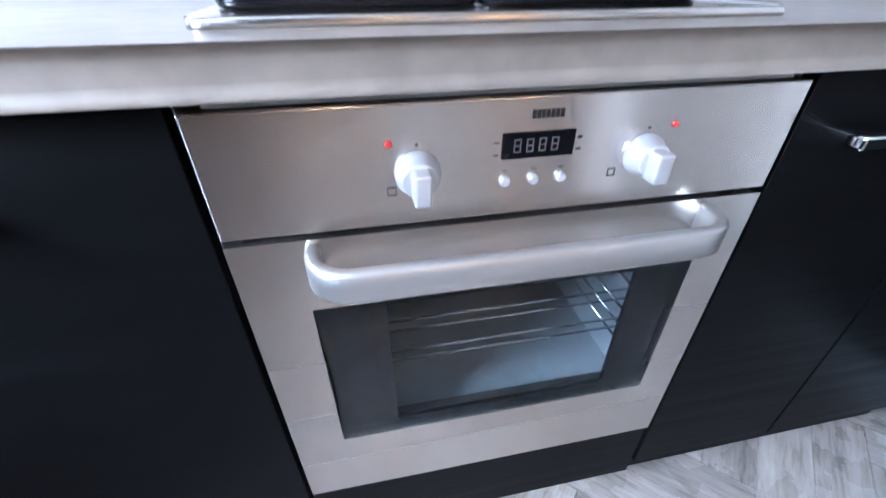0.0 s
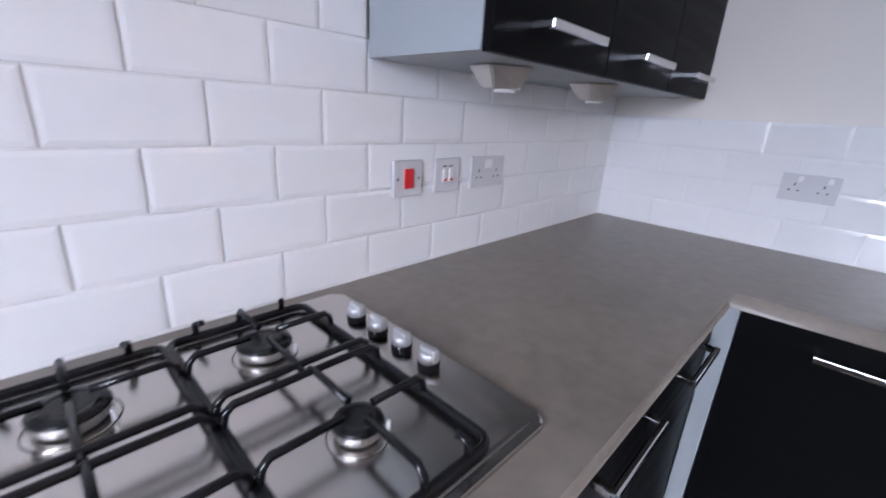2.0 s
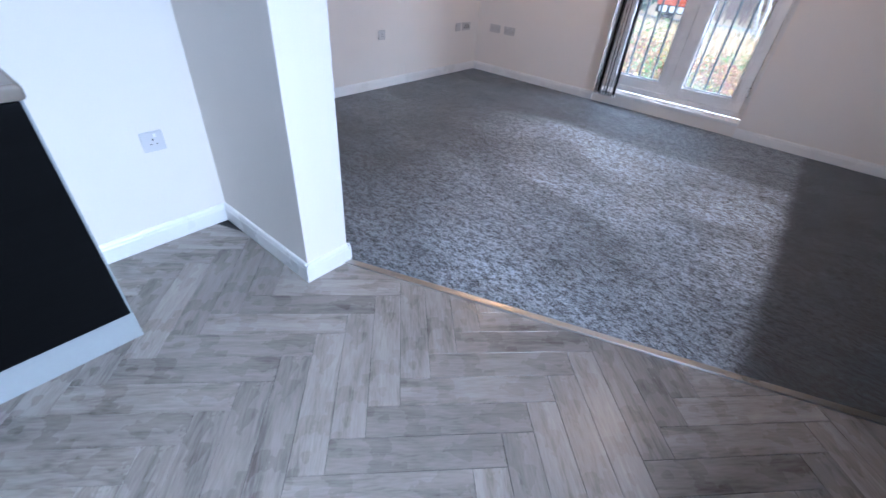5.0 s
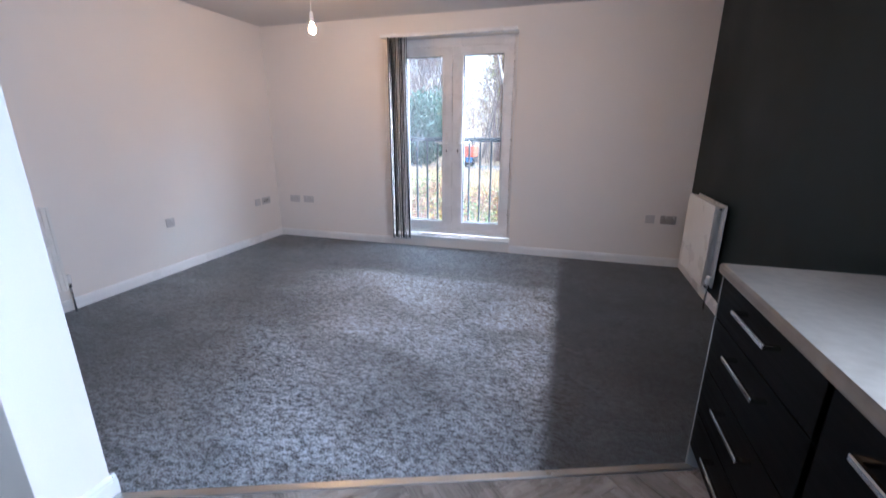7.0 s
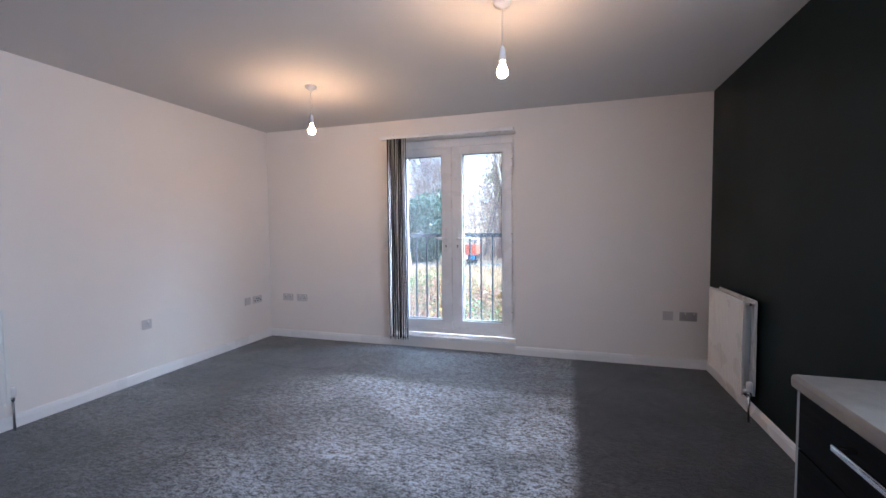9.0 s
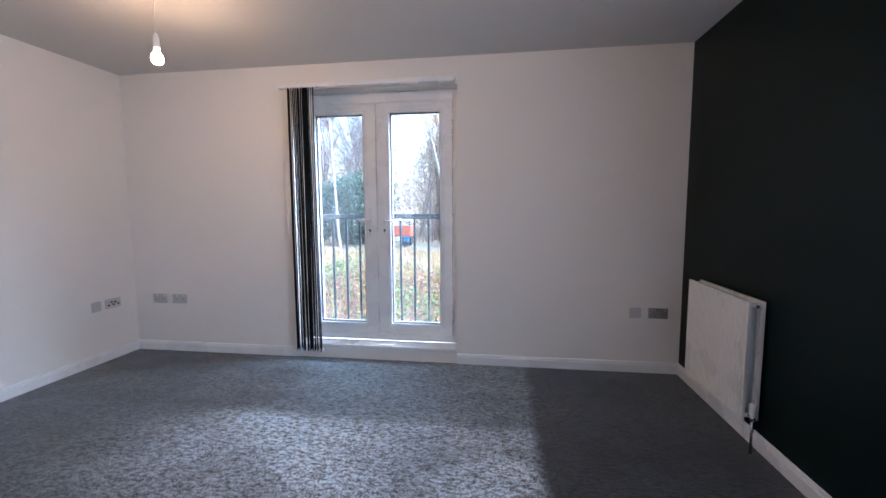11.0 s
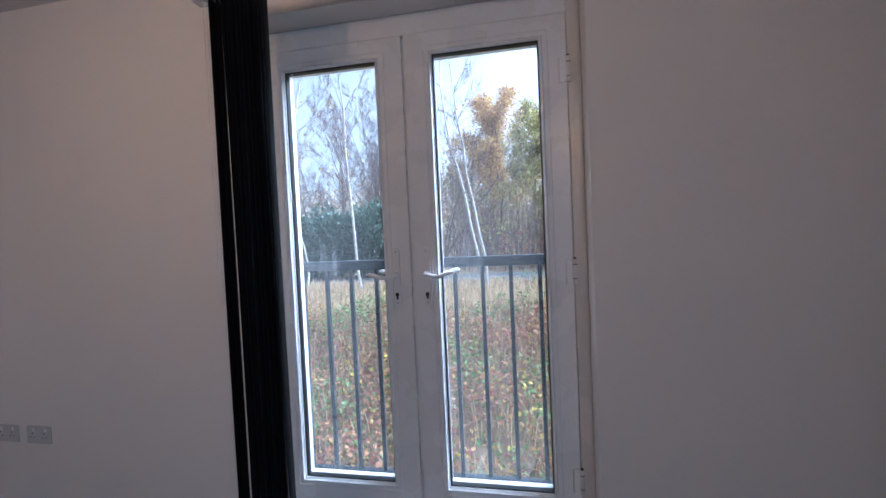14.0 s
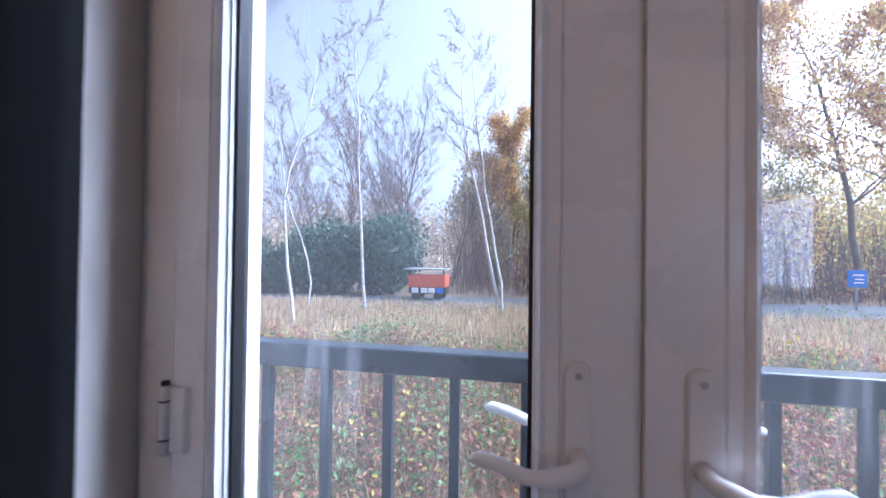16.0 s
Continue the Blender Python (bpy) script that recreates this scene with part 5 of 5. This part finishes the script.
BG = "silver birches on the grass"
tree("birch_tree", 7.29, -20.85, 11.6, 21, BIRCHBARK, "slender silver birch with very few remaining leaves", leaf=BIRCHLEAF, leaves=260, size=0.045, radius=0.072, spread=0.46, lift=0.035, keep=0.75, group=BG)
tree("birch_tree", 8.55, -17.75, 9.6, 22, BIRCHBARK, "silver birch with pale trunk and sparse twigs", leaf=BIRCHLEAF, leaves=260, size=0.04, radius=0.061, lean=(0.10, 0.0), spread=0.46, lift=0.035, keep=0.8, group=BG)
tree("birch_tree", 2.05, -22.6, 13.0, 23, BIRCHBARK, "forked silver birch with two pale stems", leaf=BIRCHLEAF, leaves=420, size=0.045, stems=2, fork=0.07, radius=0.086, spread=0.46, lift=0.035, keep=0.7, group=BG)
tree("birch_tree", 10.6, -22.2, 10.2, 24, BIRCHBARK, "thin pale silver birch beside an asphalt lane", leaf=BIRCHLEAF, leaves=180, size=0.04, radius=0.050, spread=0.46, lift=0.035, keep=0.75, group=BG)
tree("birch_tree", -14.8, -27.4, 14.5, 25, BIRCHBARK, "tall white barked birch full of orange leaves", leaf=AUTUMN, leaves=9500, size=0.10, radius=0.15, spread=0.5, lift=0.0, keep=1.0, group=BG)
tree("sapling", -3.55, -17.0, 3.2, 26, BARK, "small bare many stemmed sapling in the grass", stems=4, radius=0.03, spread=0.38, lift=0.04, keep=0.9)
for i, (x, y, h) in enumerate(((13.5, -33, 11.0), (11.0, -34, 12.5), (9.0, -33.5, 11.5), (16.5, -35, 10.5), (6.8, -37, 9.5), (12.2, -38, 13.0))):
    tree("bare_tree", x, y, h, 40 + i, BARK, "bare grey brown tree behind the evergreen hedge", stems=3, radius=0.11, spread=0.44, lift=0.04, keep=0.9, group="bare trees behind the hedge")
for i, (x, y, h, lf, n, lab) in enumerate((
        (-7.2, -34.0, 11.5, OLIVE, 7600, "tall oak with thinning olive brown leaves"), (-11.5, -36.0, 12.5, OLIVE, 7400, "tall half bare tree with olive leaves"),
        (-17.5, -33.0, 17.0, AUTUMN, 11000, "broad tree with orange brown autumn foliage"), (-22.5, -35.0, 19.0, OLIVE, 9200, "large tree with green and brown foliage"),
        (2.6, -44.0, 13.0, AUTUMN, 11000, "rounded tree with russet autumn foliage"), (6.2, -47.0, 12.0, OLIVE, 9000, "tree with yellow green autumn foliage"),
        (-1.0, -38.0, 11.0, OLIVE, 7000, "scrubby tree with sparse olive leaves"), (-3.6, -33.0, 7.0, OLIVE, 3800, "low scrubby tree with sparse leaves"),
        (-9.5, -30.5, 4.5, AUTUMN, 1800, "low shrub with brown autumn leaves"), (-13.0, -31.5, 5.0, AUTUMN, 2200, "low russet shrub at the wood edge"))):
    tree("autumn_tree", x, y, h, 60 + i, BARK, lab, leaf=lf, leaves=round(n * 2.0), size=0.092, loose=0.27, radius=h * 0.012, spread=0.5, lift=0.02, keep=1.05, group="autumn trees of the wood edge", stems=1 if h > 8 else 3)


def clump(name, x, y, w, d, h, count, mat, label, seed, size=0.16):
    """A dense evergreen bush: a lumpy shell of leaf sprays over an inner mass."""
    rng = random.Random(seed)
    u = thing(name, pose(x, y, ground_z(x, y) - 0.1), label, "bush", "evergreen hedge")
    lumps = [(rng.uniform(-w, w) * 0.75, rng.uniform(-d, d) * 0.6, rng.uniform(0.25, 0.8) * h, rng.uniform(0.25, 0.42) * h) for _ in range(16)]
    v, f = [], []
    for _ in range(count):
        cx, cy, cz, r = rng.choice(lumps)
        n = Vector((rng.gauss(0, 1), rng.gauss(0, 1), rng.gauss(0.2, 1))).normalized()
        c = Vector((cx, cy, cz)) + n * r * rng.uniform(0.75, 1.12)
        if c.z < 0.05:
            continue
        m = Euler((rng.uniform(0, 3), rng.uniform(0, 3), rng.uniform(0, 6))).to_matrix()
        i = len(v)
        s = size * rng.uniform(0.5, 1.4)
        for q in ((-s, 0, 0), (0, -s * 0.4, 0.02), (s, 0, 0), (0, s * 0.4, 0.02)):
            v.append(tuple(c + m @ Vector(q)))
        f.append((i, i + 1, i + 2, i + 3))
    raw("crown", v, f, mat, u)
    wood = []
    for cx, cy, cz, r in lumps:
        wood.append(([(Vector((cx * 0.2, cy * 0.2, 0)), 0.06), (Vector((cx * 0.7, cy * 0.7, cz * 0.6)), 0.04), (Vector((cx, cy, cz)), 0.02)], 2))
    v, f = skin(wood, lambda k: True, 6)
    raw("stems", v, f, BARK, u)


clump("evergreen_bush", 13.6, -28.6, 2.6, 1.6, 3.9, 9000, LAUREL, "large dark evergreen bush beside the lane", 81)
clump("evergreen_bush", 10.4, -29.0, 2.4, 1.6, 4.3, 9000, LAUREL, "dense dark green evergreen bush by the lane", 82)
clump("evergreen_bush", 17.5, -28.0, 2.8, 1.6, 3.6, 7000, LAUREL, "dark evergreen hedge clump along the lane", 83)

# thicket and far woods
v, f = [], []
for _ in range(2600):
    x = WEDGE.uniform(-40, 6)
    y = WEDGE.uniform(-46, -29.5) - abs(x) * 0.05
    z = ground_z(x, y)
    h = WEDGE.uniform(1.5, 5.5)
    lx, ly = WEDGE.gauss(0, 0.14) * h, WEDGE.gauss(0, 0.14) * h
    r = 0.010 + 0.006 * h
    p, q = Vector((x, y, z)), Vector((x + lx, y + ly, z + h))
    i = len(v)
    v += [(p.x - r, p.y, p.z), (p.x + r, p.y, p.z), (p.x, p.y + r, p.z), (q.x - r * 0.3, q.y, q.z), (q.x + r * 0.3, q.y, q.z), (q.x, q.y + r * 0.3, q.z)]
    f += [(i, i + 1, i + 4, i + 3), (i + 1, i + 2, i + 5, i + 4), (i + 2, i, i + 3, i + 5)]
    for _ in range(4):
        s = WEDGE.uniform(0.3, 0.95)
        b = p.lerp(q, s)
        e = b + Vector((WEDGE.gauss(0, 0.5), WEDGE.gauss(0, 0.5), WEDGE.uniform(0.2, 0.9)))
        i = len(v)
        w = 0.010
        v += [(b.x - w, b.y, b.z), (b.x + w, b.y, b.z), (e.x, e.y, e.z)]
        f.append((i, i + 1, i + 2))
tagged(raw("thicket", v, f, TWIG), "tangled bare thicket at the wood edge", "thicket", kind="stuff")


def foliage_bank(name, count, x0, x1, y0, y1, tops, mat, label, size):
    v, f = [], []
    for _ in range(count):
        x, y = WEDGE.uniform(x0, x1), WEDGE.uniform(y0, y1)
        top = tops * (0.65 + 0.5 * noise.noise((x * 0.16, y * 0.1, 1.0)) + 0.25 * noise.noise((x * 0.6, y * 0.3, 5.0)))
        z = ground_z(x, y) + top * WEDGE.random() ** 0.8
        r = size * WEDGE.uniform(0.5, 1.3)
        m = Euler((WEDGE.uniform(0, 3), WEDGE.uniform(0, 3), WEDGE.uniform(0, 6))).to_matrix()
        i = len(v)
        for q in ((-r, 0, 0), (0, -r * 0.5, 0), (r, 0, 0), (0, r * 0.5, 0)):
            w = m @ Vector(q)
            v.append((x + w.x, y + w.y, z + w.z))
        f.append((i, i + 1, i + 2, i + 3))
    tagged(raw(name, v, f, mat), label, "woods", kind="stuff")


# distance haze is painted in: both colours are paled for the far woods
FARBROWN = leafy("haze_tinted_far_foliage", (0.36, 0.27, 0.18), 0.8, 0.4, 0.03)
FARGREY = leafy("haze_tinted_far_twigs", (0.30, 0.25, 0.21), 0.9, 0.3, 0.02)
foliage_bank("wood_edge_foliage", 16000, -42, 4, -48, -33, 5.0, OLIVE, "olive brown undergrowth along the wood", 0.13)
foliage_bank("wood_edge_foliage", 12000, -42, 2, -44, -31, 3.6, RUSSET, "russet undergrowth along the wood", 0.12)
foliage_bank("wood_edge_foliage", 22000, -4, 9, -58, -44, 13.0, FARBROWN, "brown woods paled for haze behind the evergreen bushes", 0.17)
foliage_bank("wood_edge_foliage", 16000, -44, -4, -58, -46, 13.5, OLIVE, "olive brown wood behind the autumn trees", 0.18)
GOLD = leafy("golden_autumn_foliage", (0.56, 0.36, 0.12), 0.65, 0.45, 0.04)
foliage_bank("wood_edge_foliage", 20000, -40, -14, -45, -35, 20.0, GOLD, "golden autumn foliage of the wood edge", 0.13)
foliage_bank("wood_edge_foliage", 15000, -40, -9, -46, -36, 13.5, OLIVE, "olive green foliage of the wood edge", 0.13)
foliage_bank("far_woods", 26000, -110, 120, -120, -62, 17.0, FARBROWN, "far autumn woods on the skyline", 0.45)
foliage_bank("far_woods", 22000, -110, 120, -110, -58, 14.5, FARGREY, "far bare grey brown woods", 0.42)

# ---- things by the lane ----
TRUCKORANGE = material("orange_truck_paint", (0.55, 0.10, 0.04), 0.4, vary=0.1, bump=0.0)
BLUEPL = material("blue_plastic", (0.03, 0.16, 0.55), 0.4, vary=0.08, bump=0.0)
tr = based("truck", (6.2, -26.9, -0.95), "small orange truck parked beyond the lane", "truck")
piece("body", boxes((5.2, 7.2, -27.6, -26.4, -0.28, 0.36), bevel=0.04), TRUCKORANGE, tr, "orange load body")
piece("roof_sheet", boxes((5.1, 7.4, -27.7, -26.3, 0.62, 0.70), bevel=0.02), PALEPANEL, tr, "pale grey cover")
for x in (5.25, 7.1):
    piece("post", boxes((x, x + 0.07, -26.5, -26.42, 0.35, 0.63)), DARK, tr)
piece("chassis", boxes((5.2, 7.2, -27.5, -26.5, -0.62, -0.29), bevel=0.03), DARK, tr, "dark chassis")
for x in (5.6, 6.8):
    for y in (-27.55, -26.55):
        bm = bmesh.new()
        lathe(bm, [(0.22, -0.1 - y), (0.24, -y), (0.22, 0.1 - y)], (x, 0, -0.72), "y", 18)
        piece("wheel", bm, DARK, tr, "black tyre")
for x in (5.3, 5.75, 6.15, 6.65):
    piece("sack", boxes((x, x + 0.36, -26.48, -26.36, -0.58, -0.31), bevel=0.04), WHITEPL if x != 5.3 else BLUEPL, tr, "pale sack")
sg = based("road_sign", (-14.1, -28.2, -1.0), "blue sign on a grey post by the trees", "sign")
bm = bmesh.new()
tube(bm, [(-14.1, -28.2, -1.1), (-14.1, -28.2, 0.85)], 0.05, 10)
piece("post", bm, PALEPANEL, sg, "grey post")
bd = piece("board", boxes((-14.5, -13.7, -28.16, -28.12, 0.15, 0.95), bevel=0.01), BLUEPL, sg, "blue sign board")
piece("lettering", boxes((-14.35, -13.9, -28.122, -28.115, 0.68, 0.76), (-14.35, -14.0, -28.122, -28.115, 0.50, 0.56), (-14.35, -13.95, -28.122, -28.115, 0.34, 0.40)), WHITEPL, bd, "pale unreadable lines")


# ---- wall tiles ----
def tile_mesh(width, height):
    """A bevelled metro tile, face towards -y, lower left corner at the origin."""
    bm = bmesh.new()
    e = min(0.009, width * 0.3)
    rings = [[bm.verts.new(p) for p in ((a, y, a), (width - a, y, a), (width - a, y, height - a), (a, y, height - a))] for a, y in ((0, 0.0), (0.0006, -0.0040), (e, -0.0054))]
    for r0, r1 in zip(rings, rings[1:]):
        for i in range(4):
            bm.faces.new((r0[i], r0[(i + 1) % 4], r1[(i + 1) % 4], r1[i]))
    bm.faces.new(rings[-1])
    bmesh.ops.recalc_face_normals(bm, faces=bm.faces)
    return mesh_of("tile", bm, TILE)


TILES = {}


def tile_run(parent, start, end, z0, rows, joints, at):
    """Courses of tiles from start to end (metres along the wall), broken at the joints given for even and odd rows."""
    pitch, pz, gap = 0.2025, 0.1012, 0.0022
    for r in range(rows):
        j = joints[r % 2]
        first = math.floor((start - j) / pitch)
        for k in range(first, first + 40):
            a, b = max(j + k * pitch, start), min(j + (k + 1) * pitch, end)
            if b - a < 0.012:
                continue
            wdt = round(b - a - gap, 4)
            if wdt not in TILES:
                TILES[wdt] = tile_mesh(wdt, pz - gap)
            ob = new("tile", TILES[wdt])
            ob.parent = parent
            ob.matrix_basis = at @ pose(a + gap / 2, 0, z0 + r * pz, rnd.uniform(-0.12, 0.12), 0, rnd.uniform(-0.10, 0.10))


rnd = random.Random(3)
grout_n = part("grout_bed", boxes((WEST, EAST, -0.0012, 0.0092, TOP, TOP + 0.1012 * 4), (WEST, 0.688, -0.0012, 0.0092, TOP + 0.1012 * 4, TOP + 0.1012 * 12), (0.688, EAST, -0.0012, 0.0092, TOP + 0.1012 * 4, 1.40)), GROUT, wall_north, "pale grout")
tile_run(wall_north, WEST, EAST, TOP + 0.0015, 4, (0.083, 0.180), pose(0, -0.0011, 0))
tile_run(wall_north, -0.95, 0.690, TOP + 0.0015 + 0.1012 * 4, 7, (0.083, 0.180), pose(0, -0.0011, 0))
tile_run(wall_north, 0.690, EAST, TOP + 0.0015 + 0.1012 * 4, 1, (0.083, 0.180), pose(0, -0.0011, 0))
part("grout_bed", boxes((EAST - 0.0012, EAST + 0.0092, -1.127, 0.0, TOP, TOP + 0.1012 * 4)), GROUT, wall_east, "pale grout")
tile_run(wall_east, 0.0, 1.127, TOP + 0.0015, 4, (0.02, 0.12), pose(EAST - 0.0011, 0, 0, 0, 0, -90))
part("sealant", boxes((WEST, EAST - 0.006, -0.0085, -0.003, TOP - 0.001, TOP + 0.004)), WHITEPL, wall_north, "white sealant bead")
part("sealant", boxes((EAST - 0.0085, EAST - 0.003, -1.127, -0.006, TOP - 0.001, TOP + 0.004)), WHITEPL, wall_east, "white sealant bead")

# ---- herringbone planks ----
PL, PW = 0.545, 0.109
plank_bm = bmesh.new()
box(plank_bm, 0.0006, PL - 0.0006, 0.0006, PW - 0.0006, -0.0035, 0.0, bevel=0.0009, seg=1)
PLANK = mesh_of("plank", plank_bm, LVT)
turn = pose(0, 0, 0, 0, 0, 45)
start = Matrix.Translation((0.905, -1.885, 0.0)) @ turn
normal = Vector((slope, -1, 0)).normalized()
edge = Vector((NIB_X, thr_y(NIB_X), 0)) - normal * 0.004
for m in range(-6, 7):
    for k in range(-60, 61):
        for upright in (False, True):
            u, v = k * PW + m * PL, k * PW - m * PL
            local = pose(u + PL + PW, v + PW - PL, 0, 0, 0, 90) if upright else pose(u, v, 0)
            mat = start @ local
            corners = [mat @ Vector(c) for c in ((0, 0, 0), (PL, 0, 0), (PL, PW, 0), (0, PW, 0))]
            if max(c.x for c in corners) < -1.05 or min(c.x for c in corners) > EAST or min(c.y for c in corners) > -0.50:
                continue
            side = [(c - edge).dot(normal) for c in corners]
            if min(side) > 0 or max(c.y for c in corners) < thr_y(-1.05):
                continue
            if all(c.y < NIB_N - 0.02 for c in corners) and min(c.x for c in corners) > NIB_X + 0.02:
                continue
            mesh = PLANK
            if max(side) > 0:
                bm = bmesh.new()
                bm.from_mesh(PLANK)
                inv = mat.inverted()
                bmesh.ops.bisect_plane(bm, geom=list(bm.verts) + list(bm.edges) + list(bm.faces), plane_co=inv @ edge, plane_no=inv.to_3x3() @ normal, clear_outer=True)
                if not bm.faces:
                    bm.free()
                    continue
                mesh = mesh_of("plank", bm, LVT)
            ob = new("plank", mesh)
            ob.parent = floor_kitchen
            ob.matrix_basis = mat
